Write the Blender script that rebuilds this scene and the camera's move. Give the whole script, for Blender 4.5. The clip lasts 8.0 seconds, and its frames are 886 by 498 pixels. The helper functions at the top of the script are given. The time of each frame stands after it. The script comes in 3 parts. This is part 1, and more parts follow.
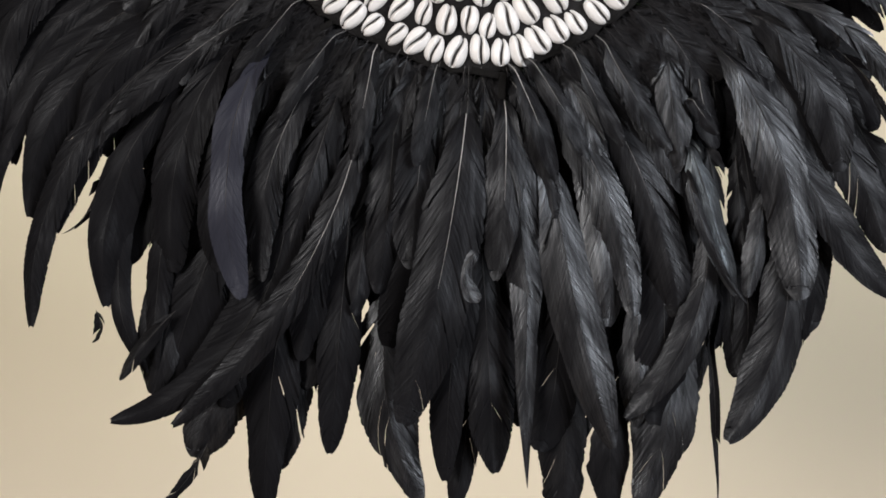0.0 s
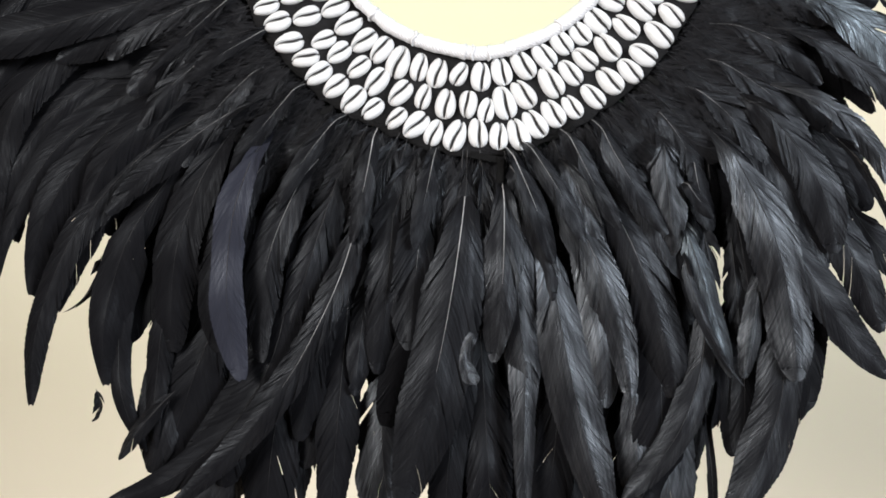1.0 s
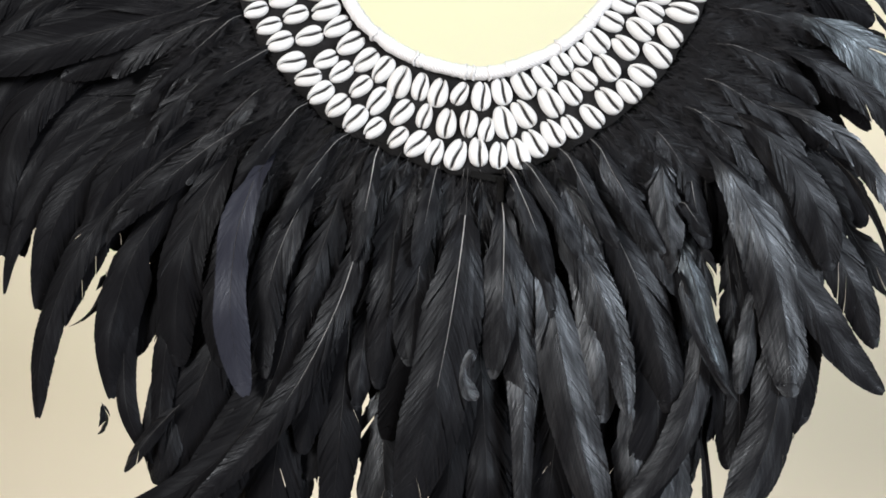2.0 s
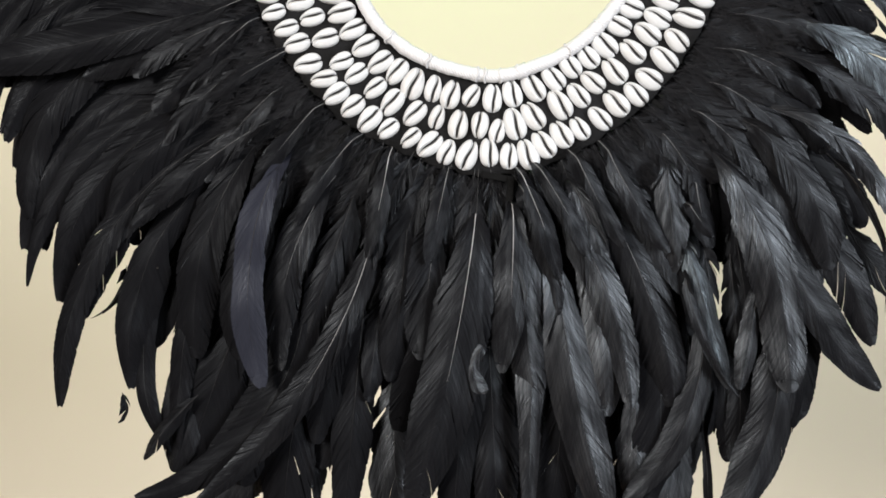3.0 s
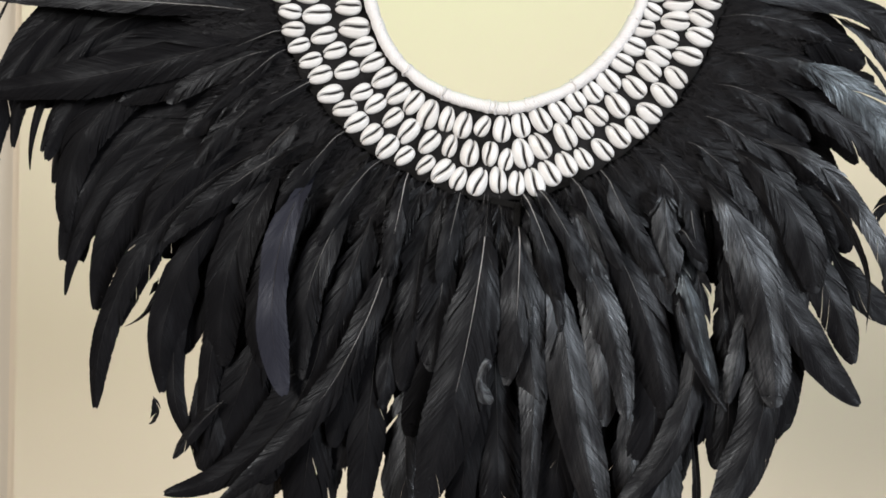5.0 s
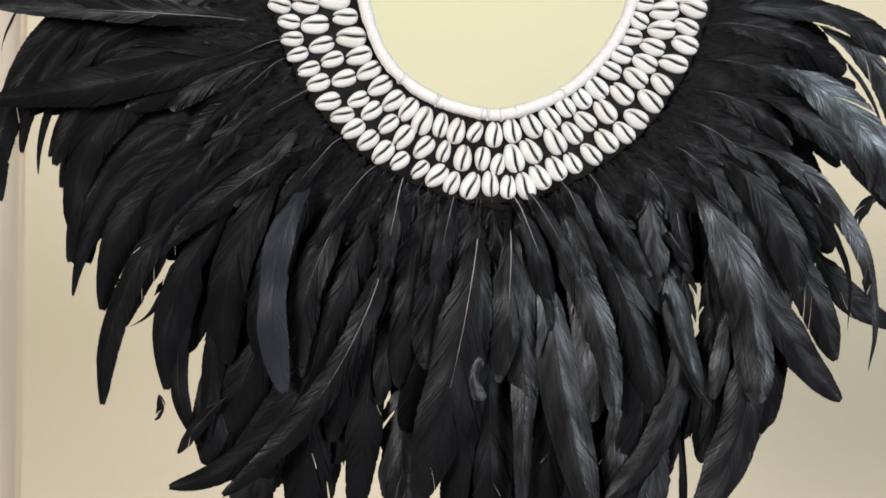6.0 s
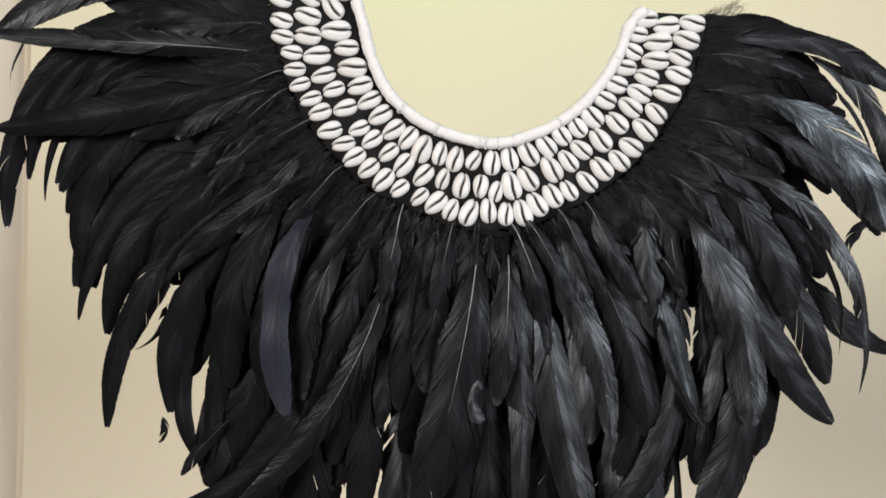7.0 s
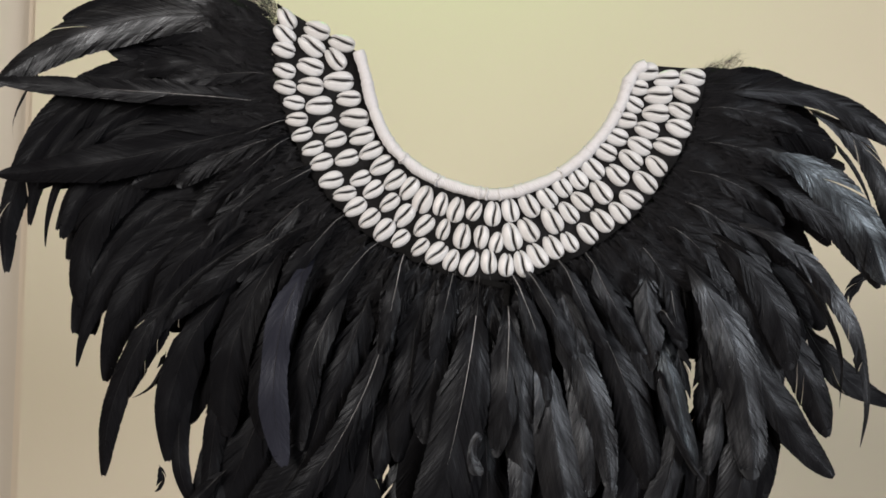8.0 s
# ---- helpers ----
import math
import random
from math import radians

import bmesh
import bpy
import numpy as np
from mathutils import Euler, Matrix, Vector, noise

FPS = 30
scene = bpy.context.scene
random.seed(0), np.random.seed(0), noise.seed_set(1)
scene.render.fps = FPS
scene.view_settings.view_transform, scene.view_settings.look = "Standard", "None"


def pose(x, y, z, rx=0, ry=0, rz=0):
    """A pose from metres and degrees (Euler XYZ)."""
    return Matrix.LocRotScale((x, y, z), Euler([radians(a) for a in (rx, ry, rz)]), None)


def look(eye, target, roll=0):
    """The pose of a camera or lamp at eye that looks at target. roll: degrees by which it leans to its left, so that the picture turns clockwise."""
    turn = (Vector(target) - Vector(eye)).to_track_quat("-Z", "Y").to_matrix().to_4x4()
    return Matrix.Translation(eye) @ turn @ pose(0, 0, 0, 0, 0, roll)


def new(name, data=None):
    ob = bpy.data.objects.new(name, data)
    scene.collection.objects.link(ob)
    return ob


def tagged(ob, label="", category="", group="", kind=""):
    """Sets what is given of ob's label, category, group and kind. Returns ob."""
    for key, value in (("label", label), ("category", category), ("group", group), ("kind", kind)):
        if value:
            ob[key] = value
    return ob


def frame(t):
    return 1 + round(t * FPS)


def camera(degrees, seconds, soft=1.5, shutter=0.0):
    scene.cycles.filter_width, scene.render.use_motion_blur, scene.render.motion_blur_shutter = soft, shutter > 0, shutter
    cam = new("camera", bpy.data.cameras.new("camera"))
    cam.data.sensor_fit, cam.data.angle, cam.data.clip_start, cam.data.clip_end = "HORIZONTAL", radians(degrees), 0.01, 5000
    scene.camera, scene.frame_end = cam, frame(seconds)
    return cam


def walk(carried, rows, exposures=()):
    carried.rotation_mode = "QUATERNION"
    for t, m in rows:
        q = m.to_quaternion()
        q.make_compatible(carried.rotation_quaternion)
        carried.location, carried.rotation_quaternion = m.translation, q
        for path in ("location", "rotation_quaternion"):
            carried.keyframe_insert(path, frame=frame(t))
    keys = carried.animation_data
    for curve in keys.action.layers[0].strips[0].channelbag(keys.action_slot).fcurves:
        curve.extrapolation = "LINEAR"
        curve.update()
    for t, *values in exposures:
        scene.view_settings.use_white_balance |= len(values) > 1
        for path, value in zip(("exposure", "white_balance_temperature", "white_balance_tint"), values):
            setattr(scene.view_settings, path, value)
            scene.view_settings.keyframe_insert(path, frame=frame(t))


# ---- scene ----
cam = camera(48.3, 8.0, 1.7)
METRES, EYE = 0.18, 1.3
START = -0.576  # the first eye stands this far before the necklace, which hangs at y = 0
ROWS = [
    (0.0, 0.0, 0.0, 0.0, 0.0, 0.0, -0.0),
    (0.5, 0.0068, -0.0084, 0.0713, -0.02, 0.97, 0.17),
    (1.0, -0.0034, -0.0313, 0.1509, -0.14, 1.99, -0.09),
    (2.5, -0.0139, -0.1187, 0.2936, -0.21, 0.27, -0.29),
    (3.0, -0.0379, -0.1792, 0.3077, -0.06, 0.05, -0.65),
    (3.5, -0.0445, -0.2641, 0.3466, 0.08, 0.28, -0.94),
    (4.0, -0.0475, -0.3194, 0.3856, 0.14, -0.58, -1.13),
    (4.5, -0.0674, -0.3677, 0.4308, 0.17, -0.98, -1.51),
    (6.0, -0.0234, -0.5466, 0.4881, 0.51, -1.54, -1.4),
    (6.5, -0.0175, -0.6055, 0.5172, 0.49, -1.17, -1.32),
    (7.0, -0.0236, -0.622, 0.5331, 0.46, -0.71, -1.4),
    (7.5, -0.0402, -0.634, 0.5672, 0.36, 0.03, -1.7),
    (8.0, -0.0369, -0.6227, 0.6122, 0.31, 1.01, -1.82),
]
EXPOSURES = [(0.0, 0.0, 6690, 12.4), (0.5, 0.26, 6550, 9.5), (1.0, 0.36, 6320, 9.5), (2.5, 0.27, 6450, 9.2), (4.0, 0.12, 6600, 9.6), (6.5, 0.02, 6650, 10), (7.2, -0.07, 6700, 11), (8.0, -0.36, 6780, 12.4)]
walk(cam, [(t, pose(0, START, EYE) @ pose(METRES * x, METRES * y, METRES * z, 90 + pitch, roll, yaw))
           for t, x, y, z, yaw, pitch, roll in ROWS], EXPOSURES)

# ---- world and light ----
world = bpy.data.worlds.new("sky")
scene.world = world
world.use_nodes = True
wn = world.node_tree
sky = wn.nodes.new("ShaderNodeTexSky")
sky.sky_type, sky.sun_disc = "NISHITA", False
sky.sun_elevation, sky.sun_rotation = radians(40), radians(150)
wn.links.new(sky.outputs[0], wn.nodes["Background"].inputs[0])
wn.nodes["Background"].inputs[1].default_value = 0.12


def area_lamp(name, eye, target, w, h, watts, colour):
    data = bpy.data.lights.new(name, "AREA")
    data.shape, data.size, data.size_y, data.energy, data.color = "RECTANGLE", w, h, watts, colour
    lamp = new(name, data)
    lamp.matrix_world = look(eye, target)
    return lamp


# added unseen daylight lamps, both high up: one right, one left behind the camera
area_lamp("side_light", (1.78, -1.9, 1.7), (0.1, 0.2, 1.3), 1.3, 1.1, 74, (0.94, 0.96, 1.0))
area_lamp("side_light", (-1.78, -2.3, 1.9), (0.45, 0.5, 1.15), 1.3, 0.9, 106, (1.0, 0.93, 0.87))
# an unseen green lamp, added close to the far wall to tint it
area_lamp("wall_tint_light", (-0.05, 0.5, 2.50), (-0.05, 0.75, 0.0), 0.22, 0.22, 3.7, (0.26, 1.0, 0.10))

# ---- materials ----


def material(name, colour, rough, metal=0.0):
    m = bpy.data.materials.new(name)
    m.use_nodes = True
    b = m.node_tree.nodes["Principled BSDF"]
    b.inputs["Base Color"].default_value = (*colour, 1)
    b.inputs["Roughness"].default_value = rough
    b.inputs["Metallic"].default_value = metal
    return m, m.node_tree, b


def node(tree, kind, **values):
    n = tree.nodes.new(kind)
    for key, value in values.items():
        n.inputs[key].default_value = value
    return n


def mottled(name, dark, light, rough, scale=20.0, fine=200.0, bump=0.1, depth=0.002):
    """A surface that wanders between two colours at two scales, with fine relief."""
    m, tree, b = material(name, light, rough)
    at = tree.nodes.new("ShaderNodeTexCoord")
    n1 = node(tree, "ShaderNodeTexNoise", Scale=scale, Detail=5.0)
    n2 = node(tree, "ShaderNodeTexNoise", Scale=fine, Detail=3.0)
    for n in (n1, n2):
        tree.links.new(at.outputs["Object"], n.inputs["Vector"])
    mix = tree.nodes.new("ShaderNodeMix")
    mix.data_type = "RGBA"
    mix.inputs["A"].default_value, mix.inputs["B"].default_value = (*dark, 1), (*light, 1)
    ramp = tree.nodes.new("ShaderNodeMapRange")
    ramp.inputs["From Min"].default_value, ramp.inputs["From Max"].default_value = 0.3, 0.7
    tree.links.new(n1.outputs["Fac"], ramp.inputs["Value"])
    tree.links.new(ramp.outputs["Result"], mix.inputs["Factor"])
    tree.links.new(mix.outputs["Result"], b.inputs["Base Color"])
    bm_node = node(tree, "ShaderNodeBump", Strength=bump, Distance=depth)
    tree.links.new(n2.outputs["Fac"], bm_node.inputs["Height"])
    tree.links.new(bm_node.outputs["Normal"], b.inputs["Normal"])
    return m


WALL = mottled("beige_wall_paint", (0.645, 0.575, 0.46), (0.675, 0.605, 0.49), 0.7, 1.5, 350.0, 0.12, 0.001)
# greyer beige: the set-back panel's different lighting put into its colour
WALL_GREY = mottled("recess_wall_tone", (0.585, 0.545, 0.465), (0.615, 0.575, 0.49), 0.7, 1.5, 350.0, 0.12, 0.001)
# unseen walls and ceiling, kept dark so the feathers mirror little light
WALL_DARK = mottled("low_reflection_wall", (0.07, 0.055, 0.045), (0.09, 0.07, 0.055), 0.7, 1.5, 350.0, 0.12, 0.001)
CEILING = mottled("darkened_ceiling", (0.20, 0.19, 0.17), (0.24, 0.23, 0.21), 0.8, 2.0, 300.0, 0.1)
FLOOR = mottled("oak_floor", (0.08, 0.05, 0.03), (0.12, 0.08, 0.05), 0.45, 4.0, 60.0, 0.1)
FRAME = mottled("white_housing_paint", (0.74, 0.74, 0.72), (0.8, 0.8, 0.78), 0.35, 8.0, 200.0, 0.05)
FELT = mottled("black_felt", (0.006, 0.006, 0.006), (0.015, 0.015, 0.016), 0.95, 60.0, 900.0, 0.7, 0.002)
FELT.node_tree.nodes["Principled BSDF"].inputs["Specular IOR Level"].default_value = 0.1
TAB = mottled("charcoal_felt", (0.003, 0.003, 0.003), (0.005, 0.005, 0.005), 0.9, 60.0, 900.0, 0.5)
TAB.node_tree.nodes["Principled BSDF"].inputs["Specular IOR Level"].default_value = 0.12
STEEL = mottled("black_powder_coated_steel", (0.012, 0.012, 0.012), (0.018, 0.018, 0.018), 0.45, 40.0, 900.0, 0.1)


def shell_material():
    m, tree, b = material("cowrie_porcelain", (0.8, 0.78, 0.74), 0.32)
    at = tree.nodes.new("ShaderNodeTexCoord")
    info = tree.nodes.new("ShaderNodeObjectInfo")
    n = node(tree, "ShaderNodeTexNoise", Scale=110.0, Detail=4.0)
    tree.links.new(at.outputs["Object"], n.inputs["Vector"])
    total = tree.nodes.new("ShaderNodeMath")
    total.operation = "MULTIPLY"
    tree.links.new(n.outputs["Fac"], total.inputs[0])
    tree.links.new(info.outputs["Random"], total.inputs[1])
    ramp = tree.nodes.new("ShaderNodeValToRGB")
    ramp.color_ramp.elements[0].color = (0.60, 0.612, 0.62, 1)
    ramp.color_ramp.elements[1].color = (0.52, 0.515, 0.505, 1)
    ramp.color_ramp.elements[1].position = 0.8
    tree.links.new(total.outputs[0], ramp.inputs["Fac"])
    tree.links.new(ramp.outputs["Color"], b.inputs["Base Color"])
    bump = node(tree, "ShaderNodeBump", Strength=0.12, Distance=0.001)
    tree.links.new(n.outputs["Fac"], bump.inputs["Height"])
    tree.links.new(bump.outputs["Normal"], b.inputs["Normal"])
    return m


SHELL = shell_material()
# near-black: the shade inside the shell's opening put into colour
SLIT = material("slit_shade", (0.006, 0.005, 0.005), 0.8)[0]


def binding_material():
    m, tree, b = material("white_cotton_binding", (0.58, 0.58, 0.59), 0.9)
    uv = tree.nodes.new("ShaderNodeTexCoord")
    wave = node(tree, "ShaderNodeTexWave", Scale=1.0, Distortion=1.5, Detail=2.0)
    wave.inputs["Detail Scale"].default_value = 2.0
    scaled = tree.nodes.new("ShaderNodeMapping")
    scaled.inputs["Scale"].default_value = (60.0, 5.0, 1.0)
    scaled.inputs["Rotation"].default_value = (0, 0, 0.6)
    tree.links.new(uv.outputs["UV"], scaled.inputs["Vector"])
    tree.links.new(scaled.outputs["Vector"], wave.inputs["Vector"])
    bump = node(tree, "ShaderNodeBump", Strength=0.3, Distance=0.0012)
    tree.links.new(wave.outputs["Fac"], bump.inputs["Height"])
    tree.links.new(bump.outputs["Normal"], b.inputs["Normal"])
    return m


BINDING = binding_material()


def feather_material(name, tone, tint=(0.84, 0.92, 1.0), base=0.0054, hue=(0.98, 1.0, 1.16), veins=0.3):
    """Black plumage: barb lines that catch the light one by one, an oily gloss that comes and goes along the web."""
    c = base + 0.0006 * tone
    m, tree, b = material(name, (c * 0.97, c, c * 1.12), 0.45)
    b.inputs["Specular Tint"].default_value = (*tint, 1)
    at = tree.nodes.new("ShaderNodeTexCoord")
    info = tree.nodes.new("ShaderNodeObjectInfo")
    own = tree.nodes.new("ShaderNodeVectorMath")
    own.operation = "ADD"
    tree.links.new(at.outputs["UV"], own.inputs[0])
    tree.links.new(info.outputs["Random"], own.inputs[1])

    def streaks(sx, sy, detail=3.0):
        n = node(tree, "ShaderNodeTexNoise", Scale=1.0, Detail=detail)
        scaled = tree.nodes.new("ShaderNodeMapping")
        scaled.inputs["Scale"].default_value = (sx, sy, 1.0)
        tree.links.new(own.outputs["Vector"], scaled.inputs["Vector"])
        tree.links.new(scaled.outputs["Vector"], n.inputs["Vector"])
        return n

    def spread(n, lo, hi, a, b2):
        r = tree.nodes.new("ShaderNodeMapRange")
        for key, value in (("From Min", lo), ("From Max", hi), ("To Min", a), ("To Max", b2)):
            r.inputs[key].default_value = value
        tree.links.new(n.outputs["Fac"], r.inputs["Value"])
        return r.outputs["Result"]

    def product(x, y):
        p = tree.nodes.new("ShaderNodeMath")
        p.operation = "MULTIPLY"
        tree.links.new(x, p.inputs[0])
        tree.links.new(y, p.inputs[1])
        return p.outputs[0]

    coarse, fine, patch = streaks(110.0, 1.6), streaks(420.0, 2.4), streaks(8.0, 1.3, 2.0)
    silk = streaks(3.0, 9.0)
    gloss = 0.2 * tone ** 2.1
    tree.links.new(product(product(spread(coarse, 0.32, 0.68, 0.72, 1.28), spread(patch, 0.35, 0.65, 0.35 * gloss, 1.4 * gloss)),
                           product(spread(fine, 0.3, 0.7, 0.75, 1.25), spread(silk, 0.3, 0.7, 0.45, 1.55))), b.inputs["Specular IOR Level"])
    tree.links.new(spread(coarse, 0.3, 0.7, 0.48, 0.26), b.inputs["Roughness"])
    bump1 = node(tree, "ShaderNodeBump", Strength=0.16 + 0.10 * tone, Distance=0.001)
    bump2 = node(tree, "ShaderNodeBump", Strength=0.28, Distance=0.0006)
    tree.links.new(coarse.outputs["Fac"], bump1.inputs["Height"])
    tree.links.new(fine.outputs["Fac"], bump2.inputs["Height"])
    tree.links.new(bump1.outputs["Normal"], bump2.inputs["Normal"])
    tree.links.new(bump2.outputs["Normal"], b.inputs["Normal"])
    mix = tree.nodes.new("ShaderNodeMix")
    mix.data_type = "RGBA"
    mix.inputs["A"].default_value, mix.inputs["B"].default_value = (*(0.6 * c * h for h in hue), 1), (*(1.5 * c * h for h in hue), 1)
    tree.links.new(spread(coarse, 0.3, 0.7, 0.5 - veins, 0.5 + veins), mix.inputs["Factor"])
    tree.links.new(mix.outputs["Result"], b.inputs["Base Color"])
    return m


# brighter and duller copies; tone puts each feather's share of sheen into its gloss
PLUMAGE = {tone: feather_material("black_plumage", tone) for tone in (0.5, 0.75, 1.0, 1.5, 2.0)}
BLUE_BLACK = feather_material("blue_black_plumage", 1.95, (0.76, 0.9, 1.0))
SLATE = feather_material("slate_plumage", 0.7, (0.8, 0.88, 1.0), 0.021, (0.8, 0.86, 1.2), 0.1)
QUILL = mottled("pale_quill", (0.2, 0.2, 0.2), (0.42, 0.41, 0.41), 0.4, 90.0, 900.0, 0.1)
QUILL_GREY = mottled("grey_quill", (0.09, 0.09, 0.09), (0.2, 0.2, 0.2), 0.4, 90.0, 900.0, 0.1)
QUILL_DARK = mottled("dark_quill", (0.005, 0.005, 0.006), (0.012, 0.012, 0.013), 0.5, 90.0, 900.0, 0.1)
DOWN = material("black_down", (0.012, 0.012, 0.0135), 0.9)[0]
DOWN.node_tree.nodes["Principled BSDF"].inputs["Specular IOR Level"].default_value = 0.15

# ---- building helpers ----


def mesh_object(name, verts, faces, mat, parent=None, smooth=True, uvs=None):
    me = bpy.data.meshes.new(name)
    me.from_pydata(verts, [], faces)
    if uvs is not None:
        layer = me.uv_layers.new(name="UVMap")
        idx = np.empty(len(me.loops), dtype=np.int32)
        me.loops.foreach_get("vertex_index", idx)
        layer.data.foreach_set("uv", np.asarray(uvs, dtype=np.float32)[idx].ravel())
    if smooth:
        me.polygons.foreach_set("use_smooth", [True] * len(me.polygons))
    me.materials.append(mat)
    me.update()
    ob = new(name, me)
    ob.parent = parent
    return ob


def box(name, lo, hi, mat, parent=None, bevel=0.0):
    bm = bmesh.new()
    bmesh.ops.create_cube(bm, size=1)
    for v in bm.verts:
        v.co = Vector([(a + b) / 2 + c * (b - a) for a, b, c in zip(lo, hi, v.co)])
    if bevel:
        bmesh.ops.bevel(bm, geom=bm.edges[:], offset=bevel, segments=2, affect="EDGES")
    me = bpy.data.meshes.new(name)
    bm.to_mesh(me)
    bm.free()
    me.materials.append(mat)
    ob = new(name, me)
    ob.parent = parent
    return ob


def smooth_line(points, steps):
    """Catmull-Rom through a few points, as evenly spaced Vectors."""
    p = [Vector(q) for q in points]
    p = [2 * p[0] - p[1]] + p + [2 * p[-1] - p[-2]]
    raw = []
    for i in range(1, len(p) - 2):
        for k in range(12):
            t = k / 12
            raw.append(0.5 * (2 * p[i] + (p[i + 1] - p[i - 1]) * t + (2 * p[i - 1] - 5 * p[i] + 4 * p[i + 1] - p[i + 2]) * t * t
                              + (3 * p[i] - p[i - 1] - 3 * p[i + 1] + p[i + 2]) * t ** 3))
    raw.append(p[-2])
    run = [0.0]
    for a, b in zip(raw, raw[1:]):
        run.append(run[-1] + (b - a).length)
    out, j = [], 0
    for k in range(steps + 1):
        d = run[-1] * k / steps
        while j < len(run) - 2 and run[j + 1] < d:
            j += 1
        out.append(raw[j].lerp(raw[j + 1], (d - run[j]) / max(1e-9, run[j + 1] - run[j])))
    return out


def tube(name, path, radius, mat, parent=None, sides=8):
    """A round rod along a path of 3D points; radius may be a function of 0..1."""
    verts, faces, uvs = [], [], []
    n = len(path)
    for i, p in enumerate(path):
        d = (path[min(i + 1, n - 1)] - path[max(i - 1, 0)]).normalized()
        a = d.cross(Vector((0, 1, 0.02))).normalized()
        b = d.cross(a)
        r = radius(i / (n - 1)) if callable(radius) else radius
        for k in range(sides):
            w = 2 * math.pi * k / sides
            verts.append(p + r * (math.cos(w) * a + math.sin(w) * b))
            uvs.append((i / (n - 1), k / sides))
        if i:
            o = (i - 1) * sides
            for k in range(sides):
                k2 = (k + 1) % sides
                faces.append((o + k, o + k2, o + sides + k2, o + sides + k))
    faces.append(tuple(range(sides))[::-1])
    faces.append(tuple(range((n - 1) * sides, n * sides)))
    return mesh_object(name, verts, faces, mat, parent, True, uvs)


# ---- the room ----
WALL_Y, EDGE_X, BACK_Y = 0.9, -0.705, -4.0
tagged(box("floor", (-1.95, BACK_Y - 0.15, -0.1), (1.95, WALL_Y + 0.2, 0.0), FLOOR), "dark brown wooden floor of a room", "floor", kind="structure")
tagged(box("ceiling", (-1.95, BACK_Y - 0.15, 2.6), (1.95, WALL_Y + 0.2, 2.7), CEILING), "ceiling out of view, darkened to dim its reflection", "ceiling", kind="structure")
tagged(box("wall_north", (EDGE_X, WALL_Y, 0), (1.95, WALL_Y + 0.15, 2.6), WALL, bevel=0.018), "plain beige painted wall with a rounded corner", "wall", kind="structure")
tagged(box("wall_recess", (-1.95, WALL_Y + 0.05, 0), (EDGE_X, WALL_Y + 0.2, 2.6), WALL_GREY), "greyish beige wall panel set back, greyed for its different light", "wall", kind="structure")


def wall_with_opening(name, along_x, fixed, a0, a1, w0, w1, s0, s1, thick):
    """A wall of four butted blocks round one opening."""
    wall = tagged(new(name), "dark wall out of view, added with an opening for a lamp", "wall", kind="structure")
    for lo, hi, z0, z1 in ((a0, w0, 0, 2.6), (w1, a1, 0, 2.6), (w0, w1, 0, s0), (w0, w1, s1, 2.6)):
        if along_x:
            box("wall_block", (lo, fixed - thick, z0), (hi, fixed, z1), WALL_DARK, wall)
        else:
            box("wall_block", (fixed, lo, z0), (fixed + thick, hi, z1), WALL_DARK, wall)
    return wall


# rear walls, unseen and kept dark; two hold lamp openings
tagged(box("wall_south", (-1.8, BACK_Y - 0.15, 0), (1.8, BACK_Y, 2.6), WALL_DARK), "dark wall out of view, added to keep reflections low", "wall", kind="structure")
wall_with_opening("wall_west", False, -1.95, BACK_Y, WALL_Y + 0.05, -3.0, -1.6, 1.4, 2.4, 0.15)
wall_with_opening("wall_east", False, 1.8, BACK_Y, WALL_Y, -2.65, -1.15, 1.05, 2.35, 0.15)

# housing added out of view to go with the tint lamp; emits nothing
lamp = tagged(new("added_lamp"), "small round lamp housing on the ceiling, added out of view", "lamp")
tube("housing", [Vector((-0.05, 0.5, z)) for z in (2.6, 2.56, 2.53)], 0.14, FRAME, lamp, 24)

# ---- the necklace: felt collar, binding, cowries, feathers ----
NECK = tagged(new("feather_necklace"), "black feather necklace with three rows of white cowrie shells", "necklace")
BASE = 1.3


DRAPE = 0.25  # the plumage falls back to both sides
COLLAR_Y = -0.013  # the felt stands before the roots of the feathers


def at_plane(x, z, y=0.0):
    """Millimetres on the necklace's plane, counted from the first eye's height."""
    return Vector((x / 1000, y, BASE + z / 1000))


RIM = [(-72.9, 255.6), (-67.0, 236.5), (-62.5, 220.6), (-56.0, 204.3), (-46.9, 190.4), (-34.7, 179.4), (-18.7, 170.3), (-2.8, 165.1), (13.0, 161.4), (26.7, 160.7), (41.2, 164.2), (55.9, 169.6), (69.4, 177.6), (80.8, 186.3), (92.2, 199.2), (101.7, 212.9), (108.4, 226.5), (112.7, 240.0), (118.1, 249.0), (124.4, 253.0)]
EDGE = [(-130.8, 287.6), (-130, 266.4), (-129.8, 239.5), (-125.2, 220.4), (-119.5, 201.3), (-111.2, 184.4), (-99.1, 165.6), (-81.2, 145.1), (-61.5, 128.6), (-40.1, 117.8), (-18.9, 109), (8, 101.4), (32.8, 101.4), (57.4, 107.5), (79.9, 119), (102.3, 133.8), (120.9, 149.6), (137.5, 171.1), (150.3, 192.5), (159.2, 215.7), (164.4, 237), (164, 251.5)]


